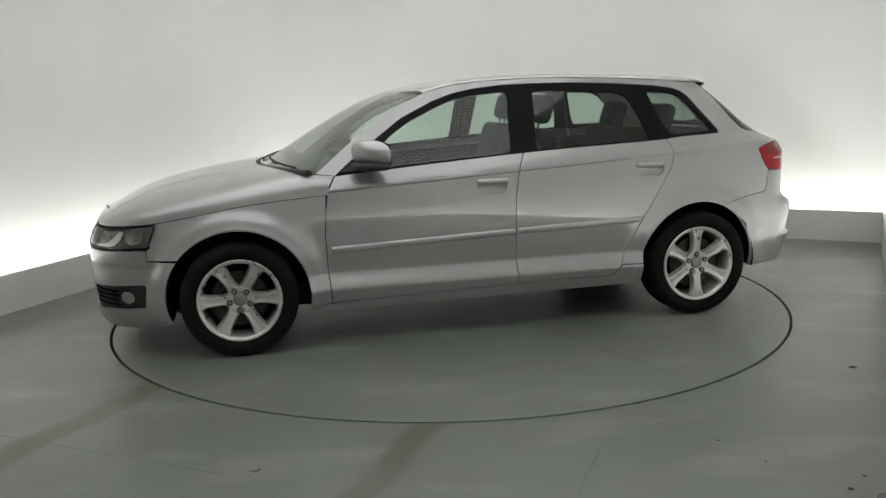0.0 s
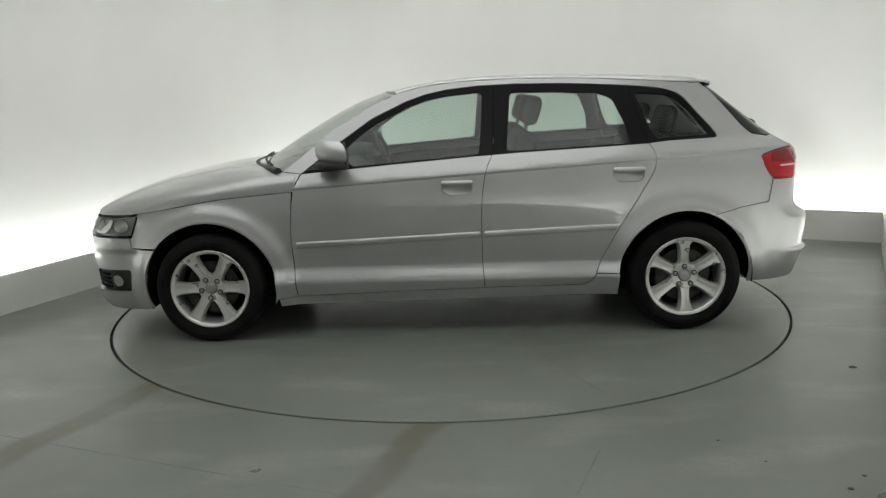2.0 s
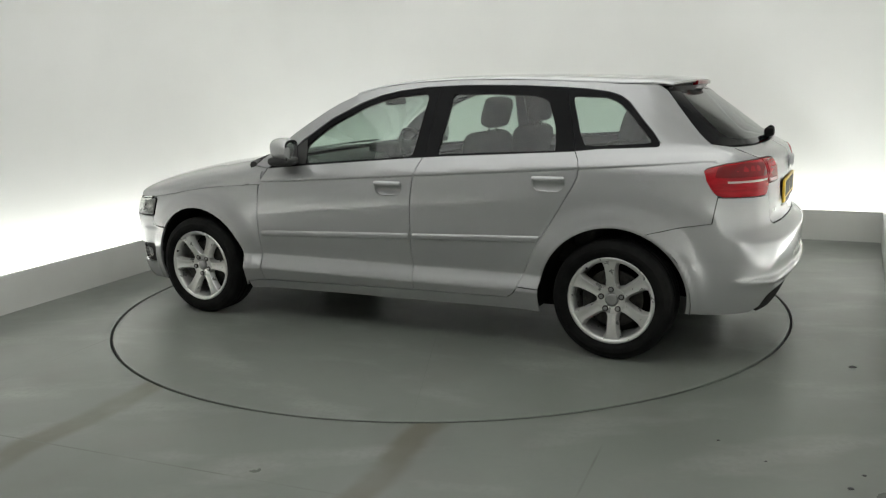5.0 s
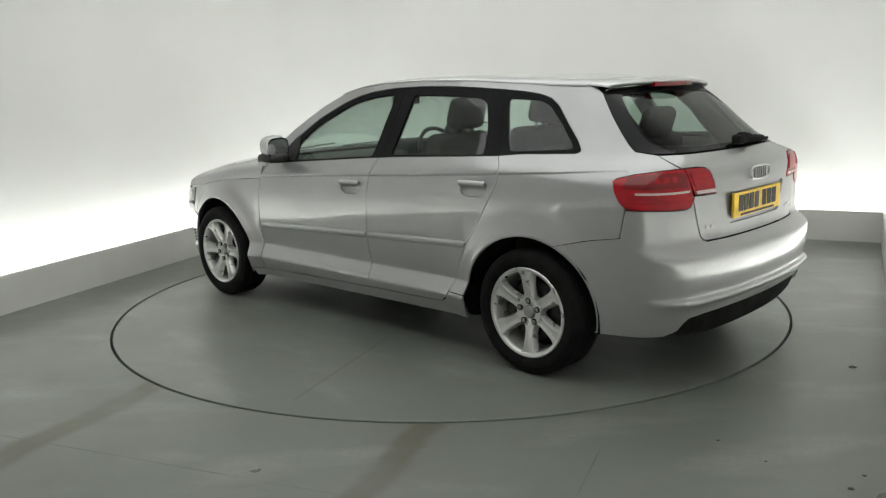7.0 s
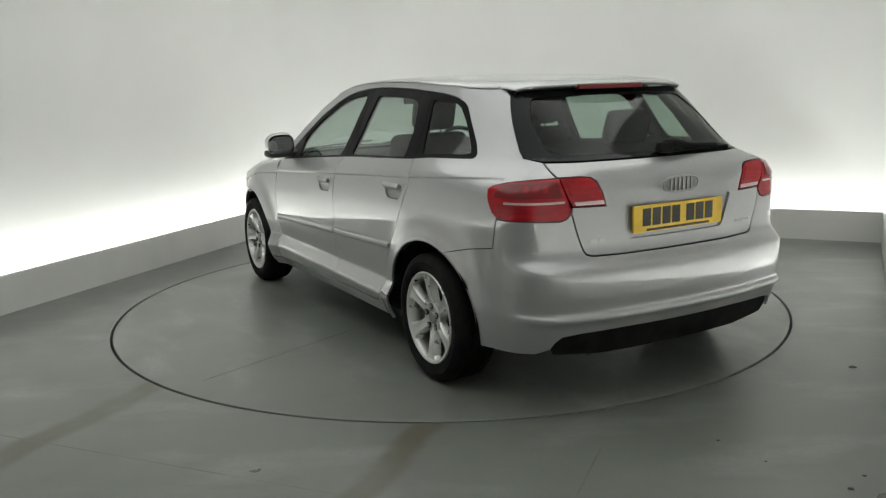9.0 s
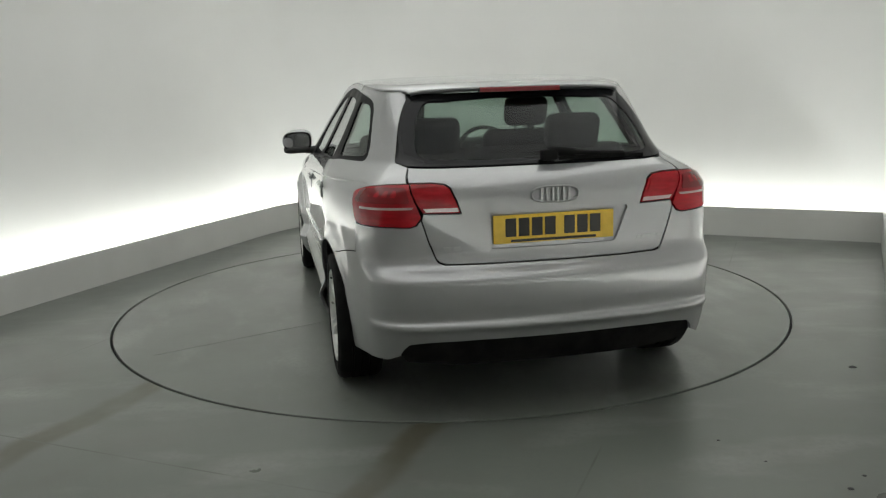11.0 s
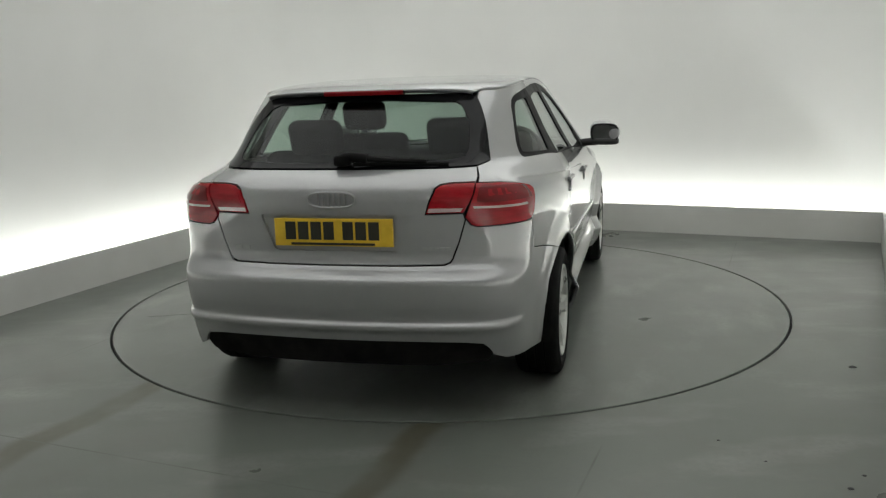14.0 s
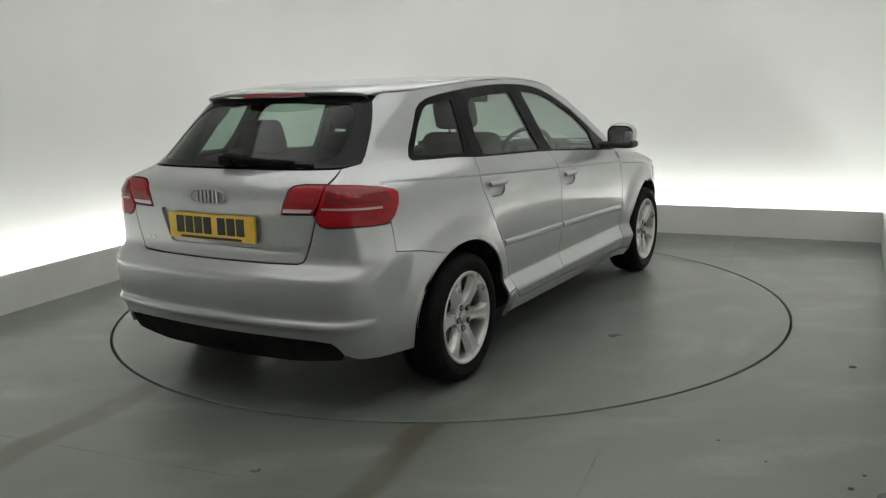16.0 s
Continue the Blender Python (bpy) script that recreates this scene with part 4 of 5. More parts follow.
def section(x, ye, ze, zc, n=2.4, k=24, ym=None):
    out = []
    for j in range(2 * k + 1):
        a = math.pi * j / (2 * k)
        c, s = math.cos(a), math.sin(a)
        out.append((x, ye * math.copysign(abs(c) ** (2 / n), c), ze + (zc - ze) * abs(s) ** (2 / n)))
    return out


ROOF_MID = curve([-0.36, -0.25, -0.12, 0.0, 0.25, 0.49, 0.975, 1.3, 1.46, 1.56, 1.62], [1.327, 1.354, 1.380, 1.395, 1.409, 1.412, 1.400, 1.382, 1.369, 1.353, 1.342])
HOOD_MID = curve([0.9, 1.1, 1.3, 1.5, 1.74, 1.92, 2.02, 2.07], [0.955, 0.945, 0.925, 0.895, 0.842, 0.776, 0.724, 0.706])


def build_top():
    # roof skin, its front edge bowed, and the spoiler behind it
    rows = []
    xs = list(np.linspace(0.25, -1.42, 48))
    for x in xs:
        ze = float(roof_edge_z(-x))
        ye = edge_y(x, ze)
        row = section(x, ye, ze, float(ROOF_MID(-x)), 2.6)
        w = np.clip((x + 0.35) / 0.6, 0, 1) ** 2
        row = [(p[0] + 0.11 * w * (1 - (p[1] / ye) ** 2), p[1], p[2] - 0.030 * w * (1 - (p[1] / ye) ** 2)) for p in row]
        rows.append(row)
    roof = cap("roof", rows, SILVER, car, "silver roof panel")
    rows = []
    for x in np.linspace(-1.424, -1.575, 9):
        ze = float(roof_edge_z(-max(x, -1.5))) - max(0, -1.5 - x) * 0.12
        ye = edge_y(-1.42, float(roof_edge_z(1.42))) - 0.22 * (-1.42 - x)
        b = np.clip((-1.42 - x) / 0.18, 0, 1)
        row = section(x, ye, ze, float(ROOF_MID(-x)), 2.6)
        rows.append([(p[0] + 0.09 * b * (p[1] / 0.52) ** 2, p[1], p[2]) for p in row])
    rows2 = [[(p[0] + 0.006, p[1] * 0.995, p[2] - 0.012) for p in rows[-1]], [(p[0] + 0.07, p[1] * 0.97, p[2] - 0.020) for p in rows[-1]]]
    spoiler = cap("spoiler", rows + rows2, SILVER, car, "silver roof spoiler over the rear window", depth=0.0)
    # high brake lamp in the spoiler's edge
    bm = bmesh.new()
    n = 12
    made = []
    for i in range(n + 1):
        y = 0.185 - 0.37 * i / n
        x = -1.577 + 0.09 * (y / 0.52) ** 2
        made.append([bm.verts.new((x - 0.004, y, 1.346)), bm.verts.new((x - 0.008, y, 1.341)), bm.verts.new((x - 0.006, y, 1.326)), bm.verts.new((x + 0.02, y, 1.324)), bm.verts.new((x + 0.02, y, 1.347))])
    for a, b in zip(made, made[1:]):
        for k in range(5):
            bm.faces.new((a[k], a[(k + 1) % 5], b[(k + 1) % 5], b[k]))
    bm.faces.new(made[0])
    bm.faces.new(made[-1][::-1])
    bmesh.ops.recalc_face_normals(bm, faces=bm.faces)
    part("brake_lamp", bm, DEEP_RED, spoiler, "narrow red high brake lamp")
    # headliner
    rows = []
    for x in np.linspace(0.22, -1.42, 24):
        ze = float(roof_edge_z(-x)) - 0.03
        ye = edge_y(x, ze) - 0.03
        rows.append(section(x, ye, ze, float(ROOF_MID(-x)) - 0.035, 3.0, 8))
    cap("headliner", rows, HEADLINER, car, "light grey fabric headliner", depth=0.0)
    # hood
    def hood_row(u):
        ze = float(hood_z(u)) + 0.0015
        p = form(u, ze)
        ye, x = float(p[1]), float(p[0])
        zc = max(float(HOOD_MID(x)), ze + 0.001)
        return section(x, max(ye, 0.004), ze, zc, 2.9 + 1.1 * float(np.clip((1.25 - x) / 0.45, 0, 1)))
    rows = []
    k = 48
    back = [0.802 + 0.20 * float(np.clip((min(j, k - j) - 5) / 11, 0, 1)) for j in range(k + 1)]
    near = {}
    for q in range(7):
        row = []
        for j in range(k + 1):
            x = round(back[j] + (1.06 - back[j]) * q / 7, 4)
            if x not in near:
                near[x] = hood_row(x)
            row.append(near[x][j])
        rows.append(row)
    rows += [hood_row(u) for u in list(np.linspace(1.06, 1.7, 24)) + list(np.linspace(1.74, 2.6, 28))]
    cap("hood", rows, SILVER, car, "silver hood, closed")
    # windscreen between the pillars, and the black cowl at its foot
    pz = curve([0, 1, 2, 3, 4], [q[1] for q in PILLAR])
    px = curve([0, 1, 2, 3, 4], [q[0] for q in PILLAR])

    def screen(s, v, grow=0.0):
        x, z = float(px(s)), float(pz(s))
        ye = float(form(min(x, FAN), z)[1])
        b = 0.27 - 0.165 * s / 4
        return (x + b * (1 - v * v) - grow, v * (ye - 0.004), z + 0.012 * s / 4 * (1 - v * v))
    rows = [[screen(s, v) for v in np.linspace(-1, 1, 25)] for s in np.linspace(0.0, 4.0, 18)]
    cap("windscreen", rows, WIND_GLASS, car, "clear curved windscreen glass", depth=0.0)
    bm = bmesh.new()
    tube(bm, [Vector(screen(0.0, v)) + Vector((0.02, 0, 0.0)) for v in np.linspace(-0.98, 0.98, 25)], 0.022, 8)
    part("cowl", bm, BLACK_PLASTIC, car, "black plastic cowl at the windscreen's foot", smooth=True)
    for v0, v1 in ((0.80, 0.02), (-0.10, -0.86)):
        bm = bmesh.new()
        pts = [Vector(screen(0.12 + 0.05 * k, v0 + (v1 - v0) * k / 5)) + Vector((0.012, 0, 0.012)) for k in range(6)]
        tube(bm, pts, 0.0065, 6)
        part("front_wiper", bm, BLACK_PLASTIC, car, "black windscreen wiper", smooth=True)
    return spoiler


def build_nose():
    half = ([(1.733, 0.519), (1.592, 0.5165)] + arc(WHEEL_F, ARCH, 36.5, -18, 14) + [(1.70, 0.168), (1.85, 0.160), (2.1, 0.162), (2.3, 0.165)])
    far = 2 * (FAN + ARM * math.pi / 2)
    top = [(2.3, 0.697), (2.137, 0.695), (2.124, 0.600), (1.995, 0.5795), (1.742, 0.5785), (1.736, 0.574)]
    ring = half + [(far - u, z) for u, z in half[::-1]] + [(far - u, z) for u, z in top[::-1]] + top
    fog = rounded([(1.748, 0.398), (1.770, 0.268), (2.12, 0.262), (2.24, 0.28), (2.24, 0.378), (2.05, 0.390)], 0.025)
    fog2 = [(far - u, z) for u, z in fog]
    bumper = patch("front_bumper", ring, SILVER, car, holes=[fog, fog2], step=0.022, crease=True, label="silver painted front bumper")
    for f, s in ((fog, 0), (fog2, 1)):
        ins = patch("lower_grille", f, BLACK_PLASTIC, bumper, off=-0.028, depth=0.0, inset=-0.006, label="black lower side grille")
        for z in (0.288, 0.312, 0.336, 0.360):
            o = [(1.90, z - 0.004), (2.18, z - 0.004), (2.18, z + 0.004), (1.90, z + 0.004)]
            patch("slat", [(far - u, zz) for u, zz in o] if s else o, BLACK_TRIM, ins, off=-0.010, depth=0.014, inset=0.0)
        o = [(1.85 + 0.036 * math.cos(a * math.tau / 20), 0.326 + 0.036 * math.sin(a * math.tau / 20)) for a in range(20)]
        patch("fog_lamp", [(far - u, zz) for u, zz in o] if s else o, LENS_CLEAR, ins, off=-0.008, depth=0.012, inset=0.0, label="round clear fog lamp")
        o = [(1.85 + 0.033 * math.cos(a * math.tau / 20), 0.326 + 0.033 * math.sin(a * math.tau / 20)) for a in range(20)]
        patch("fog_reflector", [(far - u, zz) for u, zz in o] if s else o, REFLECTOR, ins, off=-0.020, depth=0.004, inset=0.0, label="bright fog lamp reflector")


def revolve(bm, profile, n=56, closed=True):
    """A profile of (radius, y) turned about the y axis."""
    rings = [[bm.verts.new((r * math.cos(i * math.tau / n), y, r * math.sin(i * math.tau / n))) for i in range(n)] for r, y in profile]
    pairs = list(zip(rings, rings[1:])) + ([(rings[-1], rings[0])] if closed else [])
    for a, b in pairs:
        for i in range(n):
            bm.faces.new((a[i], a[(i + 1) % n], b[(i + 1) % n], b[i]))
    bmesh.ops.recalc_face_normals(bm, faces=bm.faces)


def disc_y(bm, r, y0, y1, n=28, x=0.0, z=0.0, bevel=0.0):
    a = [(r, y0), (r, y1 - bevel), (r - bevel, y1)] if bevel else [(r, y0), (r, y1)]
    rings = [[bm.verts.new((x + q * math.cos(i * math.tau / n), y, z + q * math.sin(i * math.tau / n))) for i in range(n)] for q, y in a]
    for p, q in zip(rings, rings[1:]):
        for i in range(n):
            bm.faces.new((p[i], q[i], q[(i + 1) % n], p[(i + 1) % n]))
    bm.faces.new(rings[-1][::-1])
    bm.faces.new(rings[0])
    bmesh.ops.recalc_face_normals(bm, faces=bm.faces)


def build_wheel():
    """One wheel about its hub; +y is outward."""
    hub = new("wheel")
    R = 0.3015
    bm = bmesh.new()
    tread = [(R, 0.070), (R, 0.045), (R - 0.006, 0.043), (R - 0.006, 0.036), (R, 0.034), (R, 0.006), (R - 0.006, 0.004), (R - 0.006, -0.004), (R, -0.006),
             (R, -0.034), (R - 0.006, -0.036), (R - 0.006, -0.043), (R, -0.045), (R, -0.070)]
    side = [(0.203, 0.080), (0.2155, 0.092), (0.222, 0.0975), (0.231, 0.0985), (0.233, 0.1005), (0.250, 0.1035), (0.264, 0.1035), (0.266, 0.1015), (0.284, 0.098), (0.2945, 0.0885)]
    prof = side + tread + [(r, -y) for r, y in side[::-1]]
    revolve(bm, prof, 72)
    part("tyre", bm, RUBBER, hub, "worn black rubber tyre", smooth=True)
    bm = bmesh.new()
    revolve(bm, [(0.2165, 0.090), (0.2175, 0.0965), (0.214, 0.1005), (0.206, 0.0995), (0.198, 0.0935), (0.1935, 0.082), (0.190, 0.055), (0.186, -0.02), (0.188, -0.09), (0.198, -0.09), (0.198, 0.05), (0.207, 0.078)], 72)
    rim = part("rim", bm, ALLOY, hub, "silver six-spoke alloy rim", smooth=True)
    # six straight spokes, flaring into the rim and the hub, each with a shallow sunk face
    for k in range(6):
        bm = bmesh.new()
        prof = [(0.048, 0.036, 0.070), (0.066, 0.0285, 0.075), (0.090, 0.0225, 0.081), (0.130, 0.0240, 0.088), (0.168, 0.0285, 0.092), (0.188, 0.0360, 0.0945), (0.2000, 0.0480, 0.0955)]
        rows = []
        for r, w, y in prof:
            pts = [(-w - 0.009, y - 0.034), (-w, y - 0.006), (-w + 0.003, y - 0.001), (-w + 0.007, y), (-w * 0.45, y - 0.003), (0, y - 0.004), (w * 0.45, y - 0.003), (w - 0.007, y), (w - 0.003, y - 0.001), (w, y - 0.006), (w + 0.009, y - 0.034)]
            rows.append([bm.verts.new((q, yy, r - (0.10 * q * q / 0.05 if r > 0.17 else 0.0))) for q, yy in pts])
        for a, b in zip(rows, rows[1:]):
            for j in range(len(a) - 1):
                bm.faces.new((a[j], b[j], b[j + 1], a[j + 1]))
            bm.faces.new((a[0], a[-1], b[-1], b[0]))
        bm.faces.new(rows[0])
        bm.faces.new(rows[-1][::-1])
        bmesh.ops.recalc_face_normals(bm, faces=bm.faces)
        bmesh.ops.rotate(bm, verts=bm.verts, cent=(0, 0, 0), matrix=Matrix.Rotation(k * math.tau / 6, 3, "Y"))
        part("spoke", bm, ALLOY, rim, smooth=True)
    bm = bmesh.new()
    revolve(bm, [(0.070, 0.03), (0.076, 0.062), (0.070, 0.0765), (0.060, 0.077), (0.034, 0.070), (0.034, 0.03)], 40)
    part("hub_ring", bm, ALLOY, rim, smooth=True)
    bm = bmesh.new()
    revolve(bm, [(0.001, 0.0815), (0.018, 0.081), (0.027, 0.079), (0.031, 0.076), (0.033, 0.070), (0.033, 0.04), (0.001, 0.04)], 28)
    part("centre_cap", bm, CAP_GREY, rim, "round grey centre cap", smooth=True)
    for k in range(5):
        a = k * math.tau / 5 + math.pi / 2
        bx, bz = 0.0535 * math.cos(a), 0.0535 * math.sin(a)
        # dark disc proud of the hub, for the shade of a sunk well
        bm = bmesh.new()
        disc_y(bm, 0.0150, 0.05, 0.0795, 16, bx, bz)
        part("bolt_well_shade", bm, DARK_METAL, rim)
        bm = bmesh.new()
        disc_y(bm, 0.0105, 0.06, 0.083, 6, bx, bz, 0.002)
        part("wheel_bolt", bm, CAP_GREY, rim, "grey wheel bolt")
    bm = bmesh.new()
    tube(bm, [(0.118, 0.080, 0.164), (0.114, 0.096, 0.158)], 0.006, 8)
    part("valve", bm, RUBBER, rim, "black tyre valve", smooth=True)
    bm = bmesh.new()
    revolve(bm, [(0.145, 0.018), (0.145, 0.030), (0.06, 0.030), (0.06, 0.018)], 48)
    part("brake_disc", bm, DARK_METAL, hub, "worn iron brake disc")
    bm = bmesh.new()
    box(bm, (0.07, -0.02, -0.06), (0.155, 0.05, 0.06), 0.012)
    part("brake_caliper", bm, DARK_METAL, hub)
    # black disc added across the barrel as shade behind the spoke openings
    bm = bmesh.new()
    disc_y(bm, 0.189, -0.06, -0.05, 40)
    part("wheel_back", bm, LINER, hub)
    return hub


def build_wheels():
    first = build_wheel()
    first.parent = car
    places = [(WHEEL_F, 1, 30), (WHEEL_R, 1, 2), (WHEEL_F, -1, 12), (WHEEL_R, -1, 24)]
    for i, (x, s, turn) in enumerate(places):
        m = pose(x, s * (0.757 if x < 0 else 0.792), 0.3015, 0, 0, 0 if s > 0 else 180) @ pose(0, 0, 0, 0, turn, 0)
        w = first if i == 0 else copy_thing(first, m)
        w.matrix_basis = m
        w.parent = car
        tagged(w, "silver alloy wheel with a black tyre")
    # liners of the arches
    for x in (WHEEL_F, WHEEL_R):
        for s in (1, -1):
            bm = bmesh.new()
            n = 28
            cols = []
            a0, a1 = (-19, 192) if x > 0 else (-8, 187)
            for i in range(n + 1):
                a = radians(a0 + (a1 - a0) * i / n)
                r = ARCH + 0.010
                cols.append([bm.verts.new((x + r * math.cos(a), s * y, HUB_Z + r * math.sin(a))) for y in (0.835 if 0.2 < i / n < 0.8 else 0.815, 0.70, 0.50)])
                cols[-1].append(bm.verts.new((x + r * 0.02 * math.cos(a), s * 0.50, HUB_Z + r * 0.02 * math.sin(a))))
            for a, b in zip(cols, cols[1:]):
                for k in range(3):
                    bm.faces.new((a[k], a[k + 1], b[k + 1], b[k]))
            part("wheel_liner", bm, LINER, car)


def build_mirrors():
    for s in (1, -1):
        base = new("door_mirror")
        base.parent = car
        base.matrix_basis = pose(0.565, s * (0.905 if s > 0 else 0.952), 1.020)
        tagged(base, "silver door mirror on a black foot")
        # rounded shell: bowed front, open flat back
        bm = bmesh.new()
        bmesh.ops.create_uvsphere(bm, u_segments=28, v_segments=18, radius=1)
        for v in bm.verts:
            q = v.co.copy()
            sq = [math.copysign(abs(c) ** 0.74, c) for c in q]
            x = sq[0] * (0.108 if q.x > 0 else 0.034)
            v.co = (x - 0.01 + 0.02 * q.y * s * -1, sq[1] * 0.100, sq[2] * 0.068 * (1.0 - 0.16 * q.y * s) + 0.012 * q.x + 0.004)
            v.co.x -= 0.035 * (v.co.y * s / 0.1) * 0.8
        bmesh.ops.recalc_face_normals(bm, faces=bm.faces)
        cover = part("mirror_cap", bm, SILVER, base, "silver painted mirror cap", smooth=True)
        bm = bmesh.new()
        bmesh.ops.create_uvsphere(bm, u_segments=24, v_segments=12, radius=1)
        for v in bm.verts:
            q = v.co.copy()
            sq = [math.copysign(abs(c) ** 0.6, c) for c in q]
            v.co = (sq[0] * 0.086 + 0.020, sq[1] * 0.094, sq[2] * 0.026 - 0.056)
            v.co.x -= 0.035 * (v.co.y * s / 0.1) * 0.8
        part("mirror_base", bm, BLACK_PLASTIC, base, "black lower mirror shell", smooth=True)
        bm = bmesh.new()
        n = 28
        ring = []
        for depth_x in (-0.0405, -0.046):
            ring.append([])
            for i in range(n):
                a = i * math.tau / n
                y = math.copysign(abs(math.cos(a)) ** 0.6, math.cos(a)) * 0.091
                z = math.copysign(abs(math.sin(a)) ** 0.6, math.sin(a)) * 0.062
                ring[-1].append(bm.verts.new((depth_x - 0.028 * y * s / 0.1, y, z)))
        for i in range(n):
            bm.faces.new((ring[0][i], ring[0][(i + 1) % n], ring[1][(i + 1) % n], ring[1][i]))
        bm.faces.new(ring[1])
        bmesh.ops.recalc_face_normals(bm, faces=bm.faces)
        part("mirror_surround", bm, BLACK_TRIM, base)
        bm = bmesh.new()
        vs = []
        for i in range(n):
            a = i * math.tau / n
            y = math.copysign(abs(math.cos(a)) ** 0.6, math.cos(a)) * 0.080
            z = math.copysign(abs(math.sin(a)) ** 0.6, math.sin(a)) * 0.052
            vs.append(bm.verts.new((-0.0475 - 0.028 * y * s / 0.1, y, z)))
        bm.faces.new(vs)
        part("mirror_glass", bm, CHROME, base, "mirror glass")
        bm = bmesh.new()
        tube(bm, [(0.02, -s * 0.055, -0.062), (0.02, -s * 0.11, -0.062), (0.03, -s * 0.160, -0.068)], 0.026, 10)
        part("mirror_foot", bm, BLACK_PLASTIC, base, smooth=True)
        # black sail panel before the front pane
        patch("mirror_sail", [(0.74, 0.928), (0.535, 1.078), (0.515, 1.02), (0.505, 0.942)], BLACK_PLASTIC, car, off=0.0, depth=0.01, right=s < 0)


def cushion(bm, lo, hi, r, m=None):
    """A soft box."""
    start = len(bm.verts)
    made = box(bm, lo, hi)
    geom = list({e for v in made for e in v.link_edges})
    out = bmesh.ops.bevel(bm, geom=geom, offset=r, segments=4, affect="EDGES", profile=0.5)
    vs = list({v for f in out["faces"] for v in f.verts} | {v for v in made if v.is_valid})
    if m is not None:
        for v in vs:
            v.co = m @ v.co


def build_cabin():
    # inner shells of the doors and quarters, underbody, and unseen black boxes that keep gaps dark
    for right in (False, True):
        def p(*a, **k):
            return patch(*a, right=right, **k)
        p("door_card", [(0.80, 0.87), (0.80, 0.27), (-0.75, 0.27), (-1.0, 0.70), (-1.05, 0.98), (-0.3, 0.96), (0.3, 0.925)], TRIM_GREY, car, off=-0.055, depth=0.0, inset=0.0, step=0.08, label="dark grey door trim")
        p("inner_quarter", [(-1.0, 0.70), (-1.06, 0.985), (-1.2, 1.0), (-1.5, 1.0), (-1.9, 0.98), (-2.0, 0.95), (-2.0, 0.70), (-1.6, 0.72), (-1.3, 0.70)], TRIM_GREY, car, off=-0.05, depth=0.0, inset=0.0, step=0.08)
        pillar = [(-1.50, 1.05), (-1.52, 1.075), (-1.42, 1.20), (-1.32, 1.272), (-1.3, 1.31), (-1.62, 1.31), (-1.75, 1.24), (-1.90, 1.06), (-1.86, 1.0), (-1.5, 1.0)]
        p("pillar_trim", pillar, HEADLINER, car, off=-0.045, depth=0.0, inset=0.0, step=0.06)
    # pan set low to deepen the shade on the floor below
    bm = bmesh.new()
    box(bm, (-1.50, -0.55, 0.16), (1.65, 0.55, 0.32), 0.04)
    box(bm, (-0.86, -0.70, 0.165), (0.84, 0.70, 0.30), 0.04)
    part("underbody", bm, LINER, car, "black underbody pan")
    bm = bmesh.new()
    box(bm, (-1.95, -0.50, 0.32), (-1.32, 0.50, 0.62), 0.02)
    part("boot_filler", bm, LINER, car)
    bm = bmesh.new()
    box(bm, (0.95, -0.60, 0.32), (1.90, 0.60, 0.66), 0.05)
    part("nose_filler", bm, LINER, car)
    bm = bmesh.new()
    rows = [(-1.55, 0.62), (-1.62, 0.60), (-1.75, 0.56), (-1.86, 0.50)]
    lo = [bm.verts.new((x, y, 0.985)) for x, y in [(-1.30, -0.68), (-1.30, 0.68)] + [(q[0], q[1]) for q in rows] + [(q[0], -q[1]) for q in rows[::-1]]]
    bm.faces.new(lo)
    part("parcel_shelf", bm, TRIM_GREY, car, "dark grey parcel shelf")
    # dashboard
    bm = bmesh.new()
    cushion(bm, (0.52, -0.74, 0.55), (0.98, 0.74, 0.93), 0.07)
    cushion(bm, (0.50, -0.56, 0.88), (0.70, -0.18, 0.99), 0.04)
    part("dashboard", bm, TRIM_GREY, car, "dark grey dashboard", smooth=True)
    bm = bmesh.new()
    m = pose(0.40, -0.36, 0.90, 0, -65, 0)
    ring_bar(bm, [m @ Vector((0.185 * math.cos(a * math.tau / 36), 0.185 * math.sin(a * math.tau / 36), 0)) for a in range(36)], 0.015)
    cushion(bm, (-0.06, -0.07, -0.03), (0.06, 0.07, 0.015), 0.02, m)
    for a in (0, 180, 270):
        q = Vector((math.sin(radians(a)), math.cos(radians(a)), 0))
        tube(bm, [m @ (q * 0.04), m @ (q * 0.18)], 0.014, 6)
    part("steering_wheel", bm, TRIM_GREY, car, "dark steering wheel on the right", smooth=True)
    bm = bmesh.new()
    cushion(bm, (0.335, -0.115, 1.245), (0.365, 0.115, 1.305), 0.014)
    tube(bm, [(0.36, 0, 1.29), (0.385, 0, 1.305)], 0.01, 6)
    part("rear_view_mirror", bm, BLACK_TRIM, car, "black rear-view mirror", smooth=True)
    # seats
    for y in (0.36, -0.36):
        seat = new("front_seat")
        seat.parent = car
        tagged(seat, "dark grey fabric front seat")
        bm = bmesh.new()
        cushion(bm, (-0.30, y - 0.25, 0.45), (0.22, y + 0.25, 0.60), 0.06)
        part("seat_cushion", bm, FABRIC, seat, smooth=True)
        bm = bmesh.new()
        m = pose(-0.30, y, 0.52, 0, -17, 0)
        cushion(bm, (-0.06, -0.24, 0.0), (0.07, 0.24, 0.60), 0.055, m)
        part("seat_back", bm, FABRIC, seat, smooth=True)
        bm = bmesh.new()
        cushion(bm, (-0.05, -0.125, 0.63), (0.05, 0.125, 0.80), 0.042, m)
        for d in (-0.055, 0.055):
            tube(bm, [m @ Vector((0, d, 0.57)), m @ Vector((0, d, 0.66))], 0.007, 6)
        part("headrest", bm, FABRIC, seat, smooth=True)
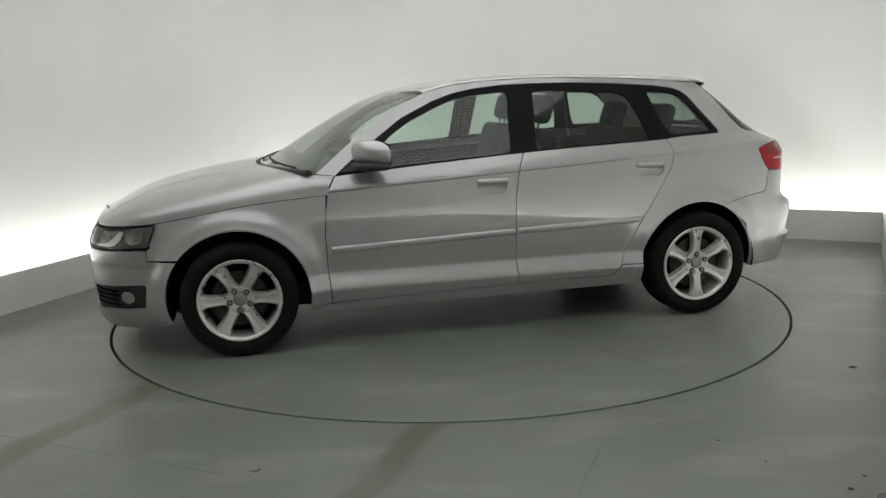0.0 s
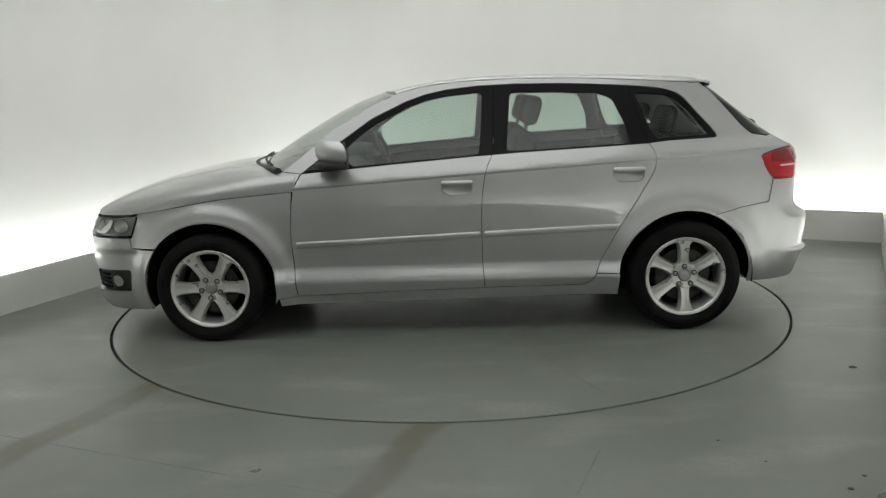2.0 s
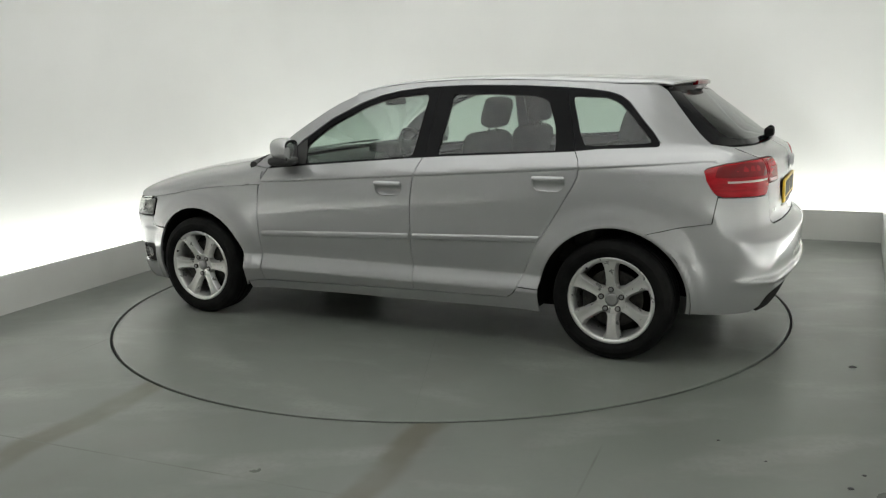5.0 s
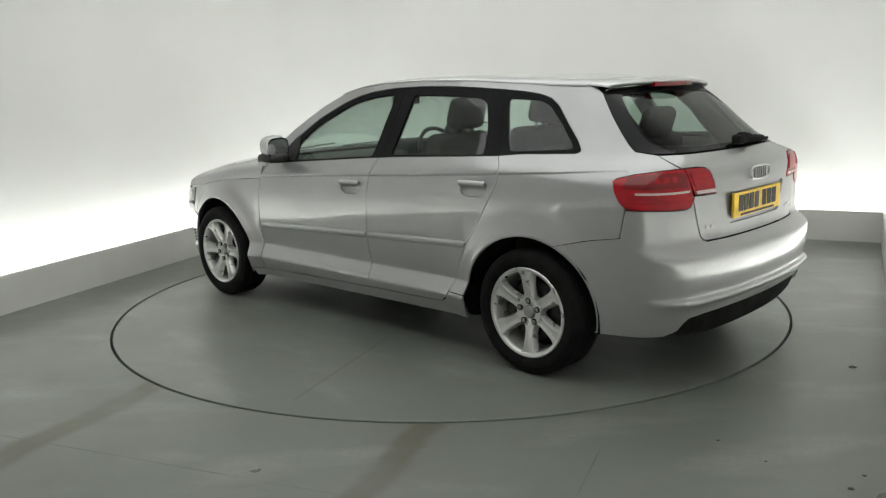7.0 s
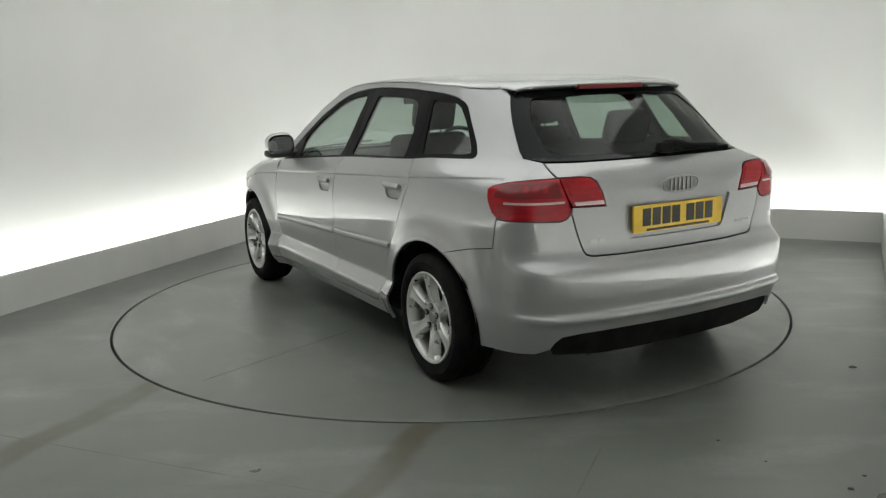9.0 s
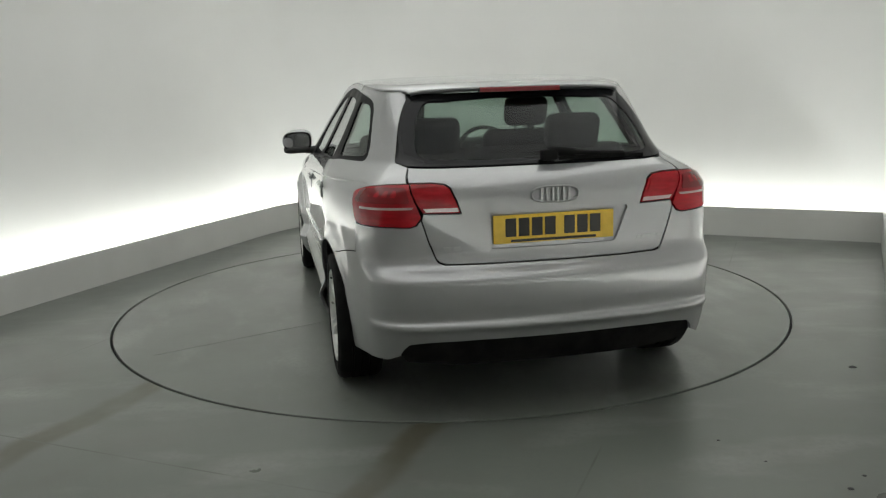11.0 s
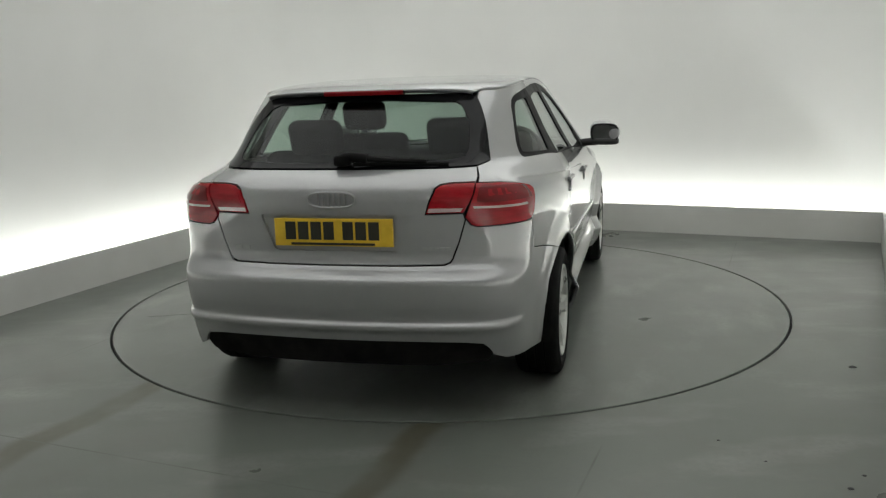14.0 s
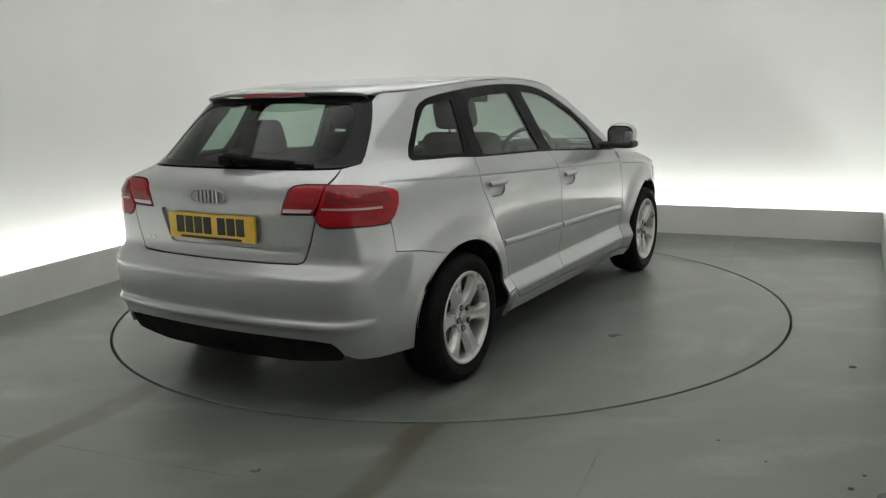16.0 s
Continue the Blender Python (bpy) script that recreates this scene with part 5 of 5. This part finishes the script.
    bench = new("rear_bench")
    bench.parent = car
    tagged(bench, "dark grey fabric rear bench")
    bm = bmesh.new()
    cushion(bm, (-1.05, -0.62, 0.42), (-0.55, 0.62, 0.58), 0.06)
    part("seat_cushion", bm, FABRIC, bench, smooth=True)
    bm = bmesh.new()
    m = pose(-1.08, 0, 0.50, 0, -18, 0)
    cushion(bm, (-0.07, -0.63, 0.0), (0.06, 0.63, 0.585), 0.05, m)
    part("seat_back", bm, FABRIC, bench, smooth=True)
    for y in (0.35, -0.35):
        bm = bmesh.new()
        cushion(bm, (-0.045, y - 0.135, 0.57), (0.045, y + 0.135, 0.745), 0.04, m)
        part("headrest", bm, FABRIC, bench, smooth=True)


build_tail()
build_top()
build_nose()
build_wheels()
build_mirrors()
build_cabin()


def build_exhaust():
    bm = bmesh.new()
    tube(bm, [(-1.7, 0.42, 0.25), (-1.90, 0.42, 0.262), (-1.95, 0.42, 0.240)], 0.028, 14)
    tube(bm, [(-1.7, 0.34, 0.25), (-1.90, 0.34, 0.262), (-1.95, 0.34, 0.240)], 0.028, 14)
    part("exhaust_pipe", bm, DARK_METAL, car, "dull twin exhaust pipe", smooth=True)


build_exhaust()


def motions():
    """The disc and the car on it turn clockwise, seen from above, at a steady rate after a short rest."""
    def yaw(t):
        return 192.12 if t <= 0.35 else 195.948 - 8.532 * t
    times = [0.0, 0.2, 0.35, 0.55, 0.8] + [1.0 + 0.5 * i for i in range(31)]
    rows = []
    for t in times:
        a = 192.12 if t < 0.4 else yaw(t)
        rows.append((t, a))
    walk(turntable, [(t, pose(0, 0, 0, 0, 0, a)) for t, a in rows])
    walk(car, [(t, pose(0, 0, 0, 0, 0, a) @ pose(-0.0006, -0.0098, 0)) for t, a in rows])


motions()
